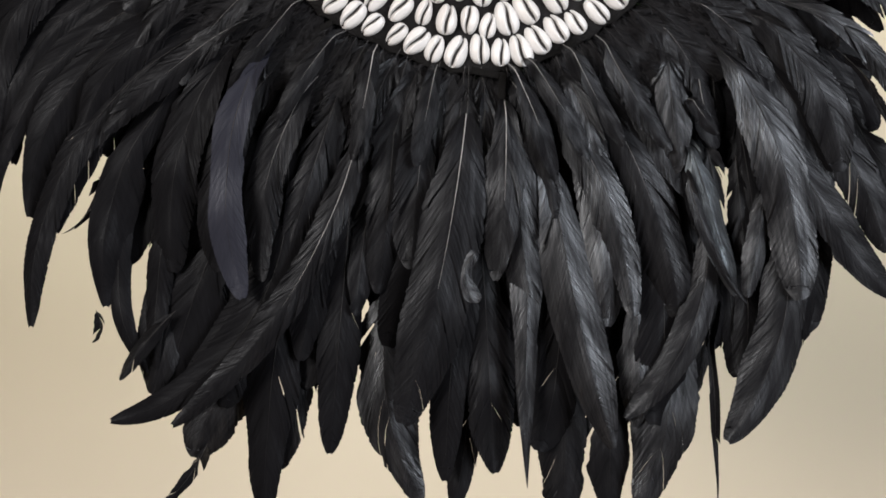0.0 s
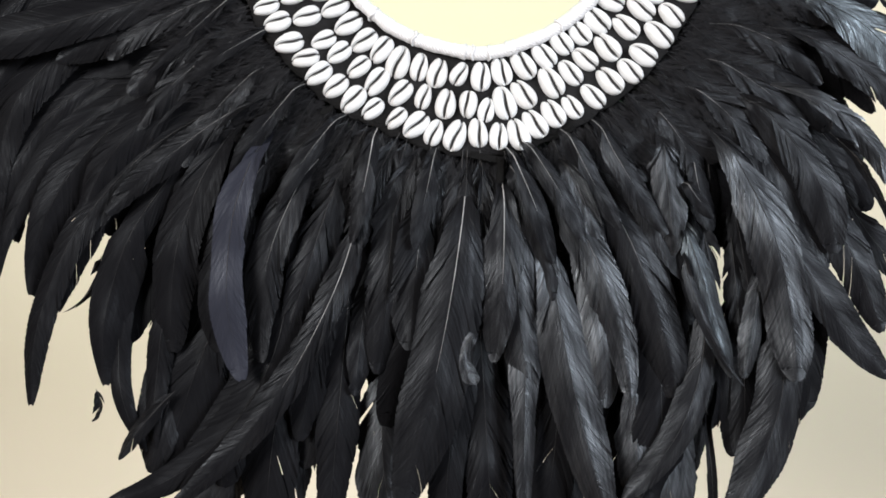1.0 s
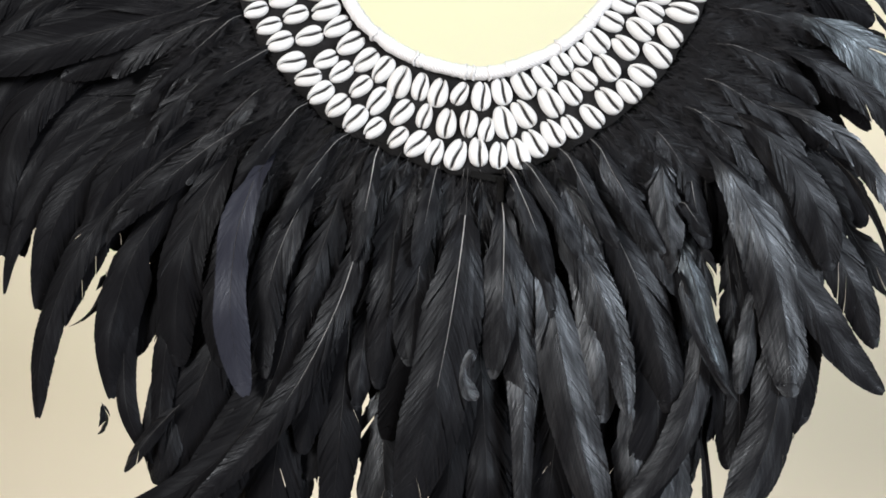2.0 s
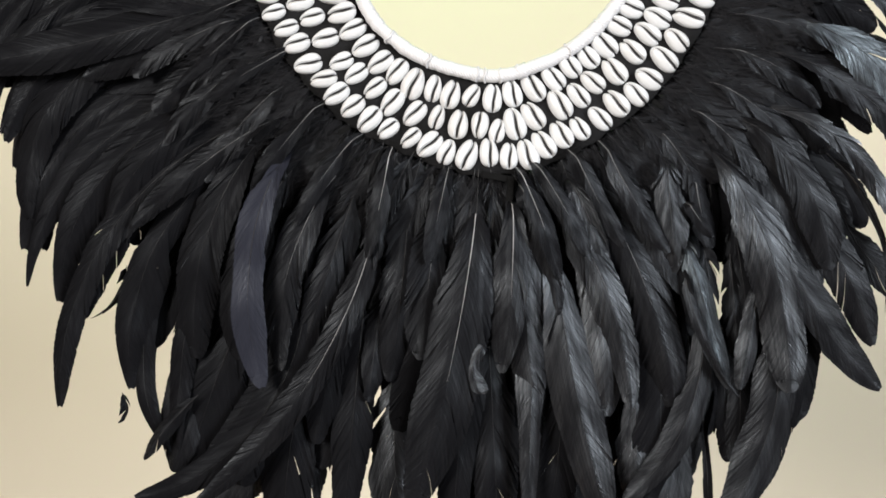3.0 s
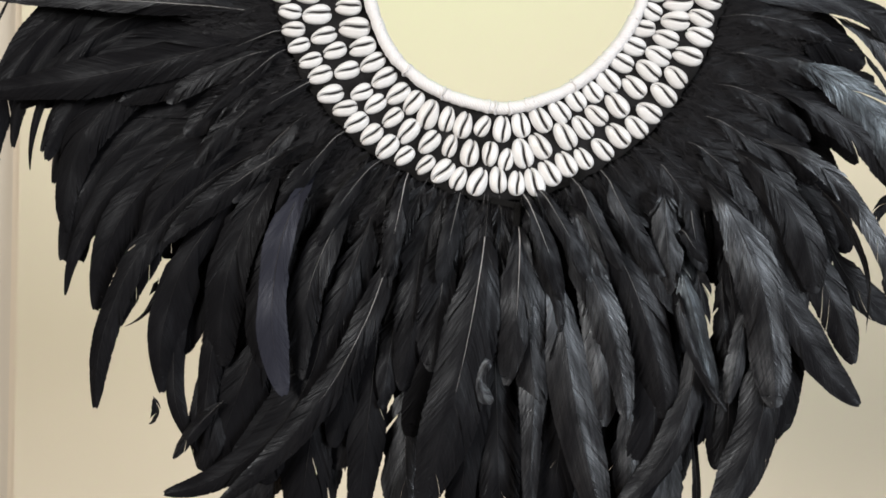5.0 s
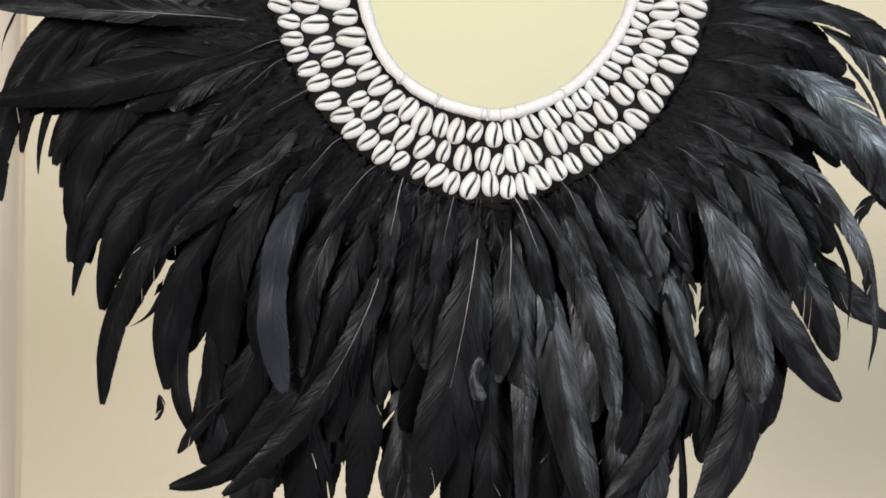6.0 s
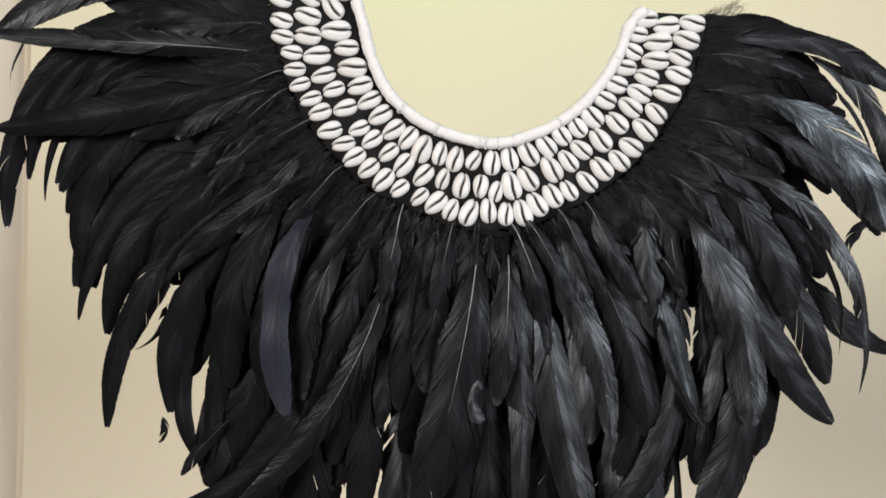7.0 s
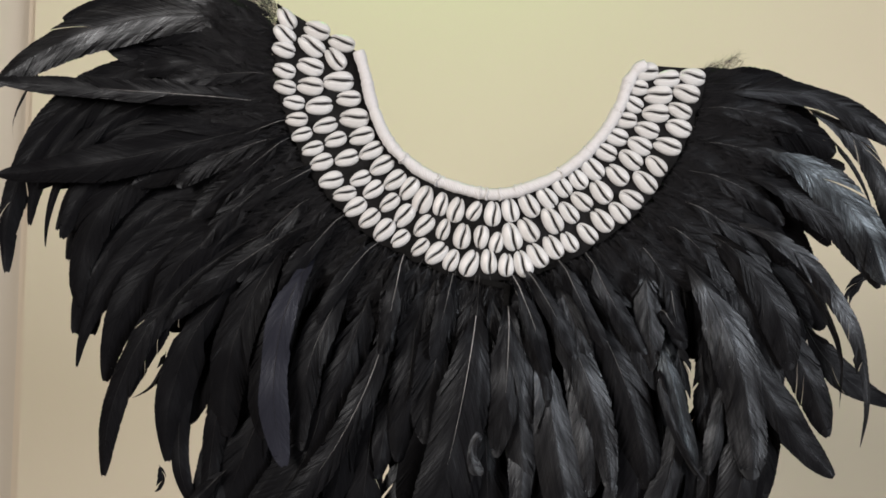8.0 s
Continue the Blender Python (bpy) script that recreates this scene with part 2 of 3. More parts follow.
def collar():
    inner = smooth_line([at_plane(x, z) for x, z in RIM], 96)
    outer = smooth_line([at_plane(x, z) for x, z in EDGE], 96)
    rng = random.Random(5)
    verts, faces = [], []
    for i in range(97):
        for k in range(7):
            p = inner[i].lerp(outer[i], k / 6)
            if k == 6:
                p = p + Vector((rng.uniform(-1, 1), 0, rng.uniform(-1, 1))) * 0.0012
            verts.append(p + Vector((0, COLLAR_Y + 0.003 + 0.0006 * noise.noise(p * 60), 0)))
    for i in range(97):
        for k in range(7):
            verts.append(verts[i * 7 + k] + Vector((0, 0.0045, 0)))
    o = 97 * 7
    for i in range(96):
        for k in range(6):
            a = i * 7 + k
            faces.append((a, a + 1, a + 8, a + 7))
            faces.append((o + a, o + a + 7, o + a + 8, o + a + 1))
        for k in (0, 6):
            a = i * 7 + k
            faces.append((a, a + 7, o + a + 7, o + a) if k == 0 else (a + 7, a, o + a, o + a + 7))
    for i in (0, 96):
        for k in range(6):
            a = i * 7 + k
            faces.append((a, o + a, o + a + 1, a + 1))
    tagged(mesh_object("felt_collar", verts, faces, FELT, NECK), "black felt backing band")


def feather_backing():
    """The black cloth behind the roots, on which the feathers are sewn."""
    inner = smooth_line([at_plane(x, z) for x, z in RIM], 96)
    outer = smooth_line([at_plane(x, z) for x, z in EDGE], 96)
    verts, faces = [], []
    for back in (0.0, 0.002):
        for i in range(2, 95):
            p = inner[i].lerp(outer[i], 0.45)
            q = outer[i] + (outer[i] - inner[i]).normalized() * 0.018 * math.sin(math.pi * i / 96) ** 0.5
            for k in range(4):
                v = p.lerp(q, k / 3)
                verts.append(Vector((v.x, 0.022 + DRAPE * v.x * v.x + back, v.z)))
    o = 93 * 4
    for i in range(92):
        for k in range(3):
            a = i * 4 + k
            faces += [(a, a + 1, a + 5, a + 4), (o + a, o + a + 4, o + a + 5, o + a + 1)]
        a = i * 4
        faces += [(a, a + 4, o + a + 4, o + a), (a + 7, a + 3, o + a + 3, o + a + 7)]
    tagged(mesh_object("feather_backing", verts, faces, FELT, NECK), "black cloth band behind the feather roots")


collar()
feather_backing()

for x, z, w, h, turn in ((25.4, 99.4, 19, 4, 10), (33.6, 92.3, 4.2, 15, 2), (-66.1, 126.4, 8, 3, -30), (121.5, 143.9, 8, 3, 35)):
    tab = box("felt_tab", (-w / 2000, -0.0008, -h / 2000), (w / 2000, 0.0008, h / 2000), TAB, NECK, 0.0004)
    tab.matrix_basis = Matrix.Translation(at_plane(x, z, COLLAR_Y - 0.004)) @ pose(0, 0, 0, 4, turn, 6)

rim_path = smooth_line([at_plane(x, z, COLLAR_Y) for x, z in RIM], 320)
tagged(tube("binding", [p + 0.0007 * noise.noise_vector(p * 70) for p in rim_path],
            lambda s: 0.0041 * (1 + 0.10 * math.sin(s * 150) * noise.noise(Vector((s * 25, 0, 0))) + 0.22 * noise.noise(Vector((s * 40, 3, 0))) + 0.12 * noise.noise(Vector((s * 110, 7, 0)))),
            BINDING, NECK, 14), "white twisted cotton binding on the inner rim")


def thread_wrap(i):
    """A loop of thread drawn tight round the binding."""
    c, d = rim_path[i], (rim_path[i + 1] - rim_path[i - 1]).normalized()
    a = d.cross(Vector((0, 1, 0)))
    ring = [c + 0.0042 * (math.cos(w) * a + math.sin(w) * Vector((0, 1, 0))) + 0.0006 * math.sin(3 * w + i) * d for w in (2 * math.pi * k / 16 + 0.1 for k in range(17))]
    tube("thread_wrap", ring, 0.0007, BINDING, NECK, 6)


for i in (88, 118, 151, 156, 166, 178, 183, 214, 240, 277):
    thread_wrap(i)


def cowrie_mesh(seed):
    """A ventral cowrie one metre long: egg-shaped, lips rolled in to a toothed slit."""
    rng = random.Random(seed)
    verts, faces = [], []
    lean = rng.uniform(-0.03, 0.03)
    fat = rng.uniform(0.60, 0.68)

    def slit_x(v):
        return 0.035 * math.sin(v * 5.0 + 0.6) + 0.07 * v - 0.045 + lean

    n_long, n_wide = 28, 30
    for i in range(n_long + 1):
        a = min(math.pi * i / n_long, 3.14159)
        v = -math.cos(a) * 0.5
        half = fat / 2 * math.sin(a) ** 0.8 * (1 + 0.16 * math.cos(a) * -1)
        high = 0.27 * math.sin(a) ** 0.7
        for k in range(n_wide + 1):
            u = -1 + 2 * k / n_wide
            x = half * math.sin(u * math.pi / 2)
            y = -high * max(0.0, math.cos(u * math.pi / 2)) ** 0.75
            gap = abs(x - slit_x(v) * math.sin(a))
            depth = math.exp(-(gap / 0.06) ** 2) * 0.17 * min(1, math.sin(a) * 3.5)
            roll = math.exp(-((gap - 0.10) / 0.05) ** 2) * 0.024 * math.sin(a)
            verts.append((x, y + depth - roll, v))
    w = n_wide + 1
    for i in range(n_long):
        for k in range(n_wide):
            a = i * w + k
            faces.append((a, a + 1, a + w + 1, a + w))
    return verts, faces, slit_x


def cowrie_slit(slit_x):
    """The aperture's shade as a near-black, thin sunken strip with its row of teeth."""
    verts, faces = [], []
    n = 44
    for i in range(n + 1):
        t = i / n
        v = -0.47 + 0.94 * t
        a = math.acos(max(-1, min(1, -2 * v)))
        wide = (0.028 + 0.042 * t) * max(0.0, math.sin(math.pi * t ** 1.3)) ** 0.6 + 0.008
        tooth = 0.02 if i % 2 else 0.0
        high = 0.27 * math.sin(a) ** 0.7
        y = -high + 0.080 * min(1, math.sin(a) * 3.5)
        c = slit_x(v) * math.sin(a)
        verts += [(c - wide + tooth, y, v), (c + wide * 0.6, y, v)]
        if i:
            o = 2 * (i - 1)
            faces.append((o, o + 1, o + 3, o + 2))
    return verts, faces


COWRIES = []
for k in range(6):
    verts, faces, slit_x = cowrie_mesh(k)
    body = mesh_object("cowrie_shell", verts, faces, SHELL, NECK)
    sv, sf = cowrie_slit(slit_x)
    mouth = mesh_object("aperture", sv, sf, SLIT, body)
    COWRIES.append((body.data, mouth.data))
    bpy.data.objects.remove(mouth)
    bpy.data.objects.remove(body)

shell_rng = random.Random(11)


def shell_run(run):
    """Cowries sewn on the felt: x, z, turn in degrees, length in millimetres."""
    for x, z, turn, size in run:
        body_mesh, mouth_mesh = COWRIES[shell_rng.randrange(6)]
        body = new("cowrie_shell", body_mesh)
        body.parent = NECK
        flip = 0 if turn < 60 or turn > 85 else 180
        body.matrix_basis = (Matrix.Translation(at_plane(x, z, COLLAR_Y + 0.0028)) @ pose(0, 0, 0, shell_rng.uniform(-7, 7), 90 - turn + flip, shell_rng.uniform(-8, 8))
                             @ Matrix.Scale(size / 1000 * 0.97, 4))
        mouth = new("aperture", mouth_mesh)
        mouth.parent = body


shell_run([(-123.6, 277.7, -52, 18.1), (-124.7, 266.4, -37, 18.1), (-124.8, 255.9, -12, 16.9), (-123.9, 241.5, -14, 16.9), (-123.1, 230.2, -7, 16.5), (-116.5, 219.6, -2, 15.7), (-114.2, 208, 6, 16.1), (-110.3, 197.6, 23, 15.7)])  # outer row
shell_run([(-102.6, 188.1, 23, 16.5), (-96.1, 179, 26, 17.3), (-89.1, 166.8, 20, 18.1), (-79.5, 157.8, 18, 17.3), (-71.9, 148.8, 36, 18.1), (-61.9, 141.4, 43, 17.3), (-51.6, 133.6, 50, 18.9), (-40.2, 128.1, 43, 15.7)])  # outer row
shell_run([(-26.5, 122.7, 46, 15.7), (-15.2, 118.9, 46, 18.9), (-4.6, 114.6, 68, 16.5), (7.8, 113, 70, 19.7), (20.8, 114.6, -82, 18.1), (32.9, 112.7, -88, 16.9), (44.4, 113.8, -67, 19.7), (53.9, 119.9, -52, 19.7)])  # outer row
shell_run([(64.5, 126, -54, 18.9), (75.6, 129.8, -52, 16.5), (87.7, 136, -42, 18.1), (97.5, 145.2, -44, 19.7), (109.3, 151, -42, 18.1), (117.1, 160.5, -24, 18.9), (126.1, 172.4, -37, 20.5), (133.5, 183.9, -37, 18.1)])  # outer row
shell_run([(140.8, 197.6, -14, 20.5), (148.2, 210.3, -17, 18.9), (148.6, 222.3, -20, 18.1), (152.9, 234.5, -14, 19.7), (156.8, 245.8, -7, 18.9)])  # outer row
shell_run([(-102.3, 270.2, -17, 19.7), (-105.8, 259.2, -32, 21.3), (-106.1, 244.8, -12, 19.7), (-105.7, 231.2, -2, 19.7), (-99, 217.8, 13, 19.7), (-94.3, 204.3, 23, 18.1), (-87, 194.8, 23, 16.5), (-78.8, 182.3, 23, 17.7)])  # middle row
shell_run([(-69, 168.6, 28, 15.7), (-59.9, 161.2, 40, 16.5), (-48.4, 152.6, 43, 16.5), (-38, 144, 53, 18.9), (-24.3, 137.5, 50, 18.1), (-10.7, 135.6, 73, 15.7), (2.2, 131.4, 83, 18.5), (15.3, 131, 86, 16.9)])  # middle row
shell_run([(25.8, 127.9, 80, 15), (36.1, 132.1, -70, 20.5), (47.2, 137.1, -52, 19.7), (63.2, 144.1, -54, 20.5), (74.6, 149.9, -47, 18.1), (83.2, 157.9, -34, 17.3), (96.2, 164.9, -47, 19.7), (107, 176.8, -40, 18.9)])  # middle row
shell_run([(116, 187.6, -32, 18.9), (121.9, 197.4, -20, 18.9), (126.6, 208.4, -14, 18.1), (132.4, 219.9, 3, 19.7), (133.6, 232.3, 6, 20.5), (139.1, 243.7, 10, 18.9)])  # middle row
shell_run([(-85, 261.8, -14, 19.7), (-88.9, 250.7, -47, 18.9), (-86.4, 234.9, 6, 22), (-79, 223.4, 6, 18.1), (-74.7, 210, 4, 21.3), (-69.2, 197.7, 20, 19.3), (-62.3, 187.8, 33, 18.5), (-54.6, 178, 36, 18.9)])  # inner row
shell_run([(-45.4, 168.2, 40, 18.1), (-35.2, 162.7, 56, 18.1), (-25.3, 155.7, 70, 20.5), (-13.2, 152.9, 80, 17.3), (-2.6, 149.4, 76, 18.5), (10.1, 149, 63, 15), (22.5, 147.5, -90, 18.1), (34.4, 150.6, -72, 18.1)])  # inner row
shell_run([(47, 154.5, -54, 20.5), (59.2, 159.9, -44, 18.1), (69, 167.9, -47, 18.1), (80.1, 173.3, -47, 17.3), (89.5, 180.9, -40, 20.5), (97.7, 192.4, -20, 18.9), (105.1, 203.1, -12, 18.9), (110.6, 214.5, -2, 18.9)])  # inner row
shell_run([(115.7, 225.9, -22, 17.3), (118.4, 237.3, -2, 17.3), (123.9, 248.3, 6, 19.7)])  # inner row

# ---- feathers ----
BARB_STEPS = 4


def vane_mesh(length, width, bend, point, ragged, seed, barbs, bulge, twist, sunk=0.0):
    """A feather lying along +x, y to the left, z to the viewer: barb strips on both sides of a bowed shaft."""
    rng = random.Random(seed)
    kappa = radians(bend)
    camber, vee = rng.uniform(0.08, 0.34), rng.uniform(0.0, 0.2)
    curl = length * rng.uniform(0.03, 0.17)
    swell, pace = rng.uniform(0.0004, 0.0012), 2 * math.pi * length / rng.uniform(0.045, 0.09)

    def shaft(s):
        if abs(kappa) < 0.01:
            x, y = length * s, 0.0
        else:
            x, y = length * math.sin(kappa * s) / kappa, length * (1 - math.cos(kappa * s)) / kappa
        rest = max(0.0, 1 - s / 0.2)  # the root lies deeper, under the collar
        return x, y, bulge * math.sin(math.pi * min(1.0, s * 1.05)) + swell * math.sin(pace * s + 9 * camber) - curl * max(0.0, s - 0.5) ** 2 - sunk * rest * rest * (3 - 2 * rest), kappa * s

    def half(s):
        rise = min(1.0, max(0.0, (s + 0.03) / 0.38)) ** 0.7
        start = 0.74 - 0.36 * point
        if s > start:
            q = min(1.0, (s - start) / (1 - start))
            fall = (1 - q ** 2.4) ** 0.5 * (1 - point) + (1 - q) ** 0.95 * point
        else:
            fall = 1.0
        return width / 2 * rise * fall * (1 + 0.07 * math.sin(7 * s + wave) + 0.05 * math.sin(17 * s + 2 * wave))

    wave = rng.uniform(0, 6)
    verts, faces, uvs = [], [], []
    roots = [0.03 + 0.96 * i / barbs for i in range(barbs + 1)]
    for s in roots:  # the spine, shared by both webs
        x, y, z, turn = shaft(s)
        verts.append((x, y, z))
        uvs.append((s, 0.0))
    for side in (1, -1):
        skew = rng.uniform(0.85, 1.1) if side > 0 else 1.0
        i = 0
        while i < barbs:
            soft = max(0.0, 1 - roots[i] / 0.22)
            end = min(barbs, i + max(1, int(rng.expovariate(1 / (5 + 36 * (1 - ragged) * (1 - soft))))))
            shift = rng.gauss(0, 0.0012 + 0.014 * ragged + 0.02 * soft)
            lift = rng.gauss(0, 0.0004 + 0.0012 * ragged + 0.003 * soft)
            reach = 1 - abs(rng.gauss(0, 0.02 + 0.14 * ragged + 0.3 * soft))
            hold = min(1.0, max(0.2, (0.95 - roots[i]) * 4))  # the tip holds together
            shift, lift, reach = shift * hold, lift * hold, 1 - (1 - reach) * hold
            rows = []
            for j in range(i, end + 1):
                s = roots[j]
                slip = (-0.006 if j == i else 0.006 if j == end else 0.0)  # neighbours lap over one another
                fray = 1 - abs(rng.gauss(0, 0.02 + 0.05 * ragged))
                ripple = rng.gauss(0, 0.00012)
                row = [j]
                for k in range(1, BARB_STEPS + 1):
                    f = k / BARB_STEPS
                    slide = f ** 1.25 * (2.4 * half(min(1, s + 0.06)) / length) + (shift + slip) * f ** 1.5
                    left = max(0.001, 1 - s)
                    along = max(0.0, s + left * (1 - math.exp(-slide / left)) if slide > 0 else s + slide)
                    x, y, z, turn = shaft(along)
                    hw = half(along) * f * reach * fray * skew
                    tilt = twist * (along - 0.35)
                    z += -camber * hw * f - vee * hw + (lift + ripple) * f * min(1.0, 6 * (1 - s)) + side * hw * math.sin(tilt) + 0.03 * hw * math.sin(9 * s + wave + side)
                    lat = side * hw * math.cos(tilt)
                    row.append(len(verts))
                    verts.append((x - math.sin(turn) * lat, y + math.cos(turn) * lat, z))
                    uvs.append((s, side * f))
                rows.append(row)
            for r0, r1 in zip(rows, rows[1:]):
                for k in range(BARB_STEPS):
                    q = (r0[k], r1[k], r1[k + 1], r0[k + 1])
                    faces.append(q if side > 0 else q[::-1])
            i = end
    return verts, faces, uvs, shaft


def quill_mesh(length, shaft, thick, reach=0.9):
    verts, faces = [], []
    n = 18
    for i in range(n + 1):
        s = i / n * reach
        x, y, z, turn = shaft(s)
        r = thick * (1 - 0.92 * s / reach)
        for k in range(5):
            w = 2 * math.pi * k / 5
            verts.append((x - math.sin(turn) * r * math.cos(w), y + math.cos(turn) * r * math.cos(w), z + 0.0002 + r * math.sin(w)))
        if i:
            o = (i - 1) * 5
            for k in range(5):
                faces.append((o + k, o + 5 + k, o + 5 + (k + 1) % 5, o + (k + 1) % 5))
    return verts, faces


STAND_UP = Matrix(((1, 0, 0, 0), (0, 0, -1, 0), (0, 1, 0, 0), (0, 0, 0, 1)))  # lying feather to upright, its face to -y
feather_count = 0


def layer_y(layer, x=0.0):
    return 0.020 - 0.0045 * layer + DRAPE * x * x


def feather(x, z, angle, length, bend, width, layer, tone=1.0, quill=0.0, ragged=None, point=None):
    """One feather: root on the plane (mm), way in degrees, length, bow in degrees, width, layer 0 (back) to 10 (front)."""
    global feather_count
    feather_count += 1
    rng = random.Random(1000 + feather_count)
    ragged = rng.uniform(0.08, 0.34) if ragged is None else ragged
    point = rng.uniform(0.15, 0.45) if point is None else max(0.12, point)
    length, width = length / 1000, width / 1000
    barbs = max(30, min(220, int(length * 850)))
    verts, faces, uvs, shaft = vane_mesh(length, width, bend, point, ragged, feather_count, barbs, rng.uniform(0.002, 0.005) * min(1, length / 0.15),
                                         rng.uniform(-0.7, 0.7), max(0.0, 0.0045 * (layer - 5)))
    mat = BLUE_BLACK if tone > 2.5 else SLATE if tone > 2.1 else PLUMAGE[min(PLUMAGE, key=lambda q: abs(q - tone))]
    ob = mesh_object("feather", verts, faces, mat, NECK, True, uvs)
    way = radians(angle + bend / 2)
    far = x / 1000 + length * math.cos(way)
    swing = math.degrees(math.atan(DRAPE * (far + x / 1000)))
    ob.matrix_basis = (Matrix.Translation(at_plane(x, z, layer_y(layer, x / 1000)))
                       @ pose(0, 0, 0, 0, 0, swing) @ pose(0, 0, 0, 0, -angle, 0) @ STAND_UP)
    qv, qf = quill_mesh(length, shaft, 0.00025 + 0.00010 * quill, 0.6 if quill > 0.55 else 0.9)
    mesh_object("quill", qv, qf, QUILL if quill > 0.95 else QUILL_GREY if quill > 0.55 else QUILL_DARK, ob)
    return ob


# the long feathers at the collar's high end
feather(-132.4, 277.7, -192, 229.7, 48, 36.0, 5, tone=1.3, ragged=0.25)
feather(-134.2, 283.9, -196, 164.4, 34, 27.9, 3, tone=0.6)
feather(-131.9, 220.9, 178, 207.9, -3, 20.7, 8, tone=0.9, quill=1, ragged=0.5)
feather(-135.3, 257.7, -180, 153.6, 22, 28.8, 3, tone=0.6, ragged=0.4)
feather(-131.2, 244.9, -186, 102.4, 15, 27.2, 6, tone=0.8, ragged=0.7)
feather(-135.0, 228.2, -209, 301.2, 125, 23.8, 2, tone=0.6, ragged=0.3)
feather(-153.1, 215.7, -203, 218.4, 113, 16.1, 2, tone=0.6, point=0.8)
feather(-152.6, 203.5, -197, 182.0, 90, 16.0, 2, tone=0.6, point=0.5)
feather(-312.0, 242.9, -135, 54.9, 48, 2.9, 2, tone=0.6, point=1)
feather(-128.0, 208.4, -160, 213.2, -17, 27.1, 7.5, tone=0.4, ragged=0.12)
feather(-124.7, 207.2, -158, 118.7, 3, 27.1, 6.5, tone=0.7, ragged=0.6)
feather(-119.4, 177.7, -163, 78.4, 27, 22.4, 7, tone=1.0, ragged=0.95)
# the drooping flank
feather(-117.7, 167.3, -214, 232.2, 131, 36.1, 4, tone=0.5)
feather(-120.2, 164.6, -191, 219.2, 93, 25.5, 3, tone=0.5)
feather(-122.8, 161.9, -192, 208.8, 87, 16.6, 2, tone=0.5, ragged=0.4)
feather(-123.7, 157.5, -179, 217.9, 79, 24.7, 3, tone=0.5, point=0.7)
feather(-117.5, 151.5, -176, 208.1, 81, 27.7, 4, tone=0.5)
feather(-113.0, 138.6, -162, 247.6, 72, 21.0, 5, tone=0.6, ragged=0.4, point=0.0)
feather(-205.9, 43.3, -91, 45.2, -70, 4.9, 3, tone=0.6, point=1)
feather(-116.4, 126.4, -150, 193.9, 64, 26.6, 5, tone=0.5)
feather(-206.4, -36.5, -49, 22.6, -102, 6.1, 4, tone=0.6, point=0.6, ragged=0.6)
feather(-174.8, 47.3, -124, 129.4, 66, 16.4, 3, tone=0.5)
feather(-157.0, -36.4, -137, 54.3, 14, 11.3, 5, tone=0.8, ragged=0.5)
feather(-131.0, 93.5, -119, 173.4, 31, 21.0, 4, tone=0.5)
feather(-126.3, 148.4, -165, 124.9, 54, 27.9, 6, tone=0.6, ragged=0.5)
feather(-97.6, 140.9, -152, 125.8, 16, 17.4, 7, tone=0.7, quill=0.8, ragged=0.9)
feather(-115.6, 127.6, -128, 152.7, 42, 31.8, 6, tone=0.6, ragged=0.3)
feather(-93.8, 110.1, -129, 133.3, 45, 27.6, 7, tone=0.5, ragged=0.4)
# the sickle, the slate feather and their neighbours
feather(-96.1, 78.7, -71, 237.6, -98, 26.3, 6, tone=0.5, point=0.45, ragged=0.05)
feather(-40.4, 104.5, -96, 245.2, -47, 22.1, 8, tone=0.85, quill=1, ragged=0.7, point=0.4)
feather(-95.2, 123.7, -120, 158.2, 47, 22.5, 10, tone=2.2, ragged=0.03, point=0.1)
feather(-67.5, 106.5, -127, 134.3, 42, 25.7, 8, tone=0.8, quill=0.7, ragged=0.5)
feather(-56.0, 103.5, -107, 130.4, -1, 23.5, 7, tone=0.7, ragged=0.6)
feather(-106.7, -33.7, -118, 104.6, 4, 42.2, 1, tone=1.4, ragged=0.4)
feather(-141.9, -117.4, -114, 50.1, -26, 8.6, 1, tone=0.6, ragged=0.8)
feather(-84.9, 13.7, -102, 173.7, 9, 36.8, 3, tone=0.5, ragged=0.1)
feather(-76.0, -40.4, -103, 96.1, -2, 21.0, 1, tone=1.2, ragged=0.7)
feather(-54.3, 26.8, -94, 149.5, -2, 26.6, 4, tone=0.5, point=0.4, ragged=0.3)
feather(-73.6, 39.8, -103, 140.1, -43, 30.2, 5, tone=0.6, ragged=0.4)
feather(-60.4, 36.5, -106, 105.0, 7, 26.4, 5, tone=0.6, ragged=0.4)
feather(-40.7, 36.4, -101, 76.4, 7, 20.7, 5, tone=0.7, ragged=0.5)
# the middle fall
feather(15.3, 97.2, -95, 202.2, -12, 35.7, 9, tone=0.8, quill=1.4, ragged=0.22, point=0.05)
feather(-28.2, -13.1, -106, 143.1, 45, 37.0, 2, tone=1.6, ragged=0.5)
feather(16.7, 23.3, -100, 161.6, 9, 28.6, 5, tone=0.6, ragged=0.2)
feather(17.3, -53.8, -91, 104.8, -10, 24.0, 1, tone=0.7)
feather(21.8, 16.9, -87, 150.4, 1, 34.9, 4, tone=0.8, ragged=0.5)
feather(24.8, 0.3, -172, 39.5, 152, 12.4, 9, tone=2, ragged=0.2)
feather(52.0, 39.1, -95, 178.7, 8, 20.7, 7, tone=1.7, point=1, ragged=0.1)
feather(34.6, 95.7, -87, 114.8, -11, 28.4, 9, tone=0.9, quill=1.4, ragged=0.3)
feather(44.6, 94.1, -96, 133.4, 18, 31.1, 8, tone=1.7, ragged=0.45)
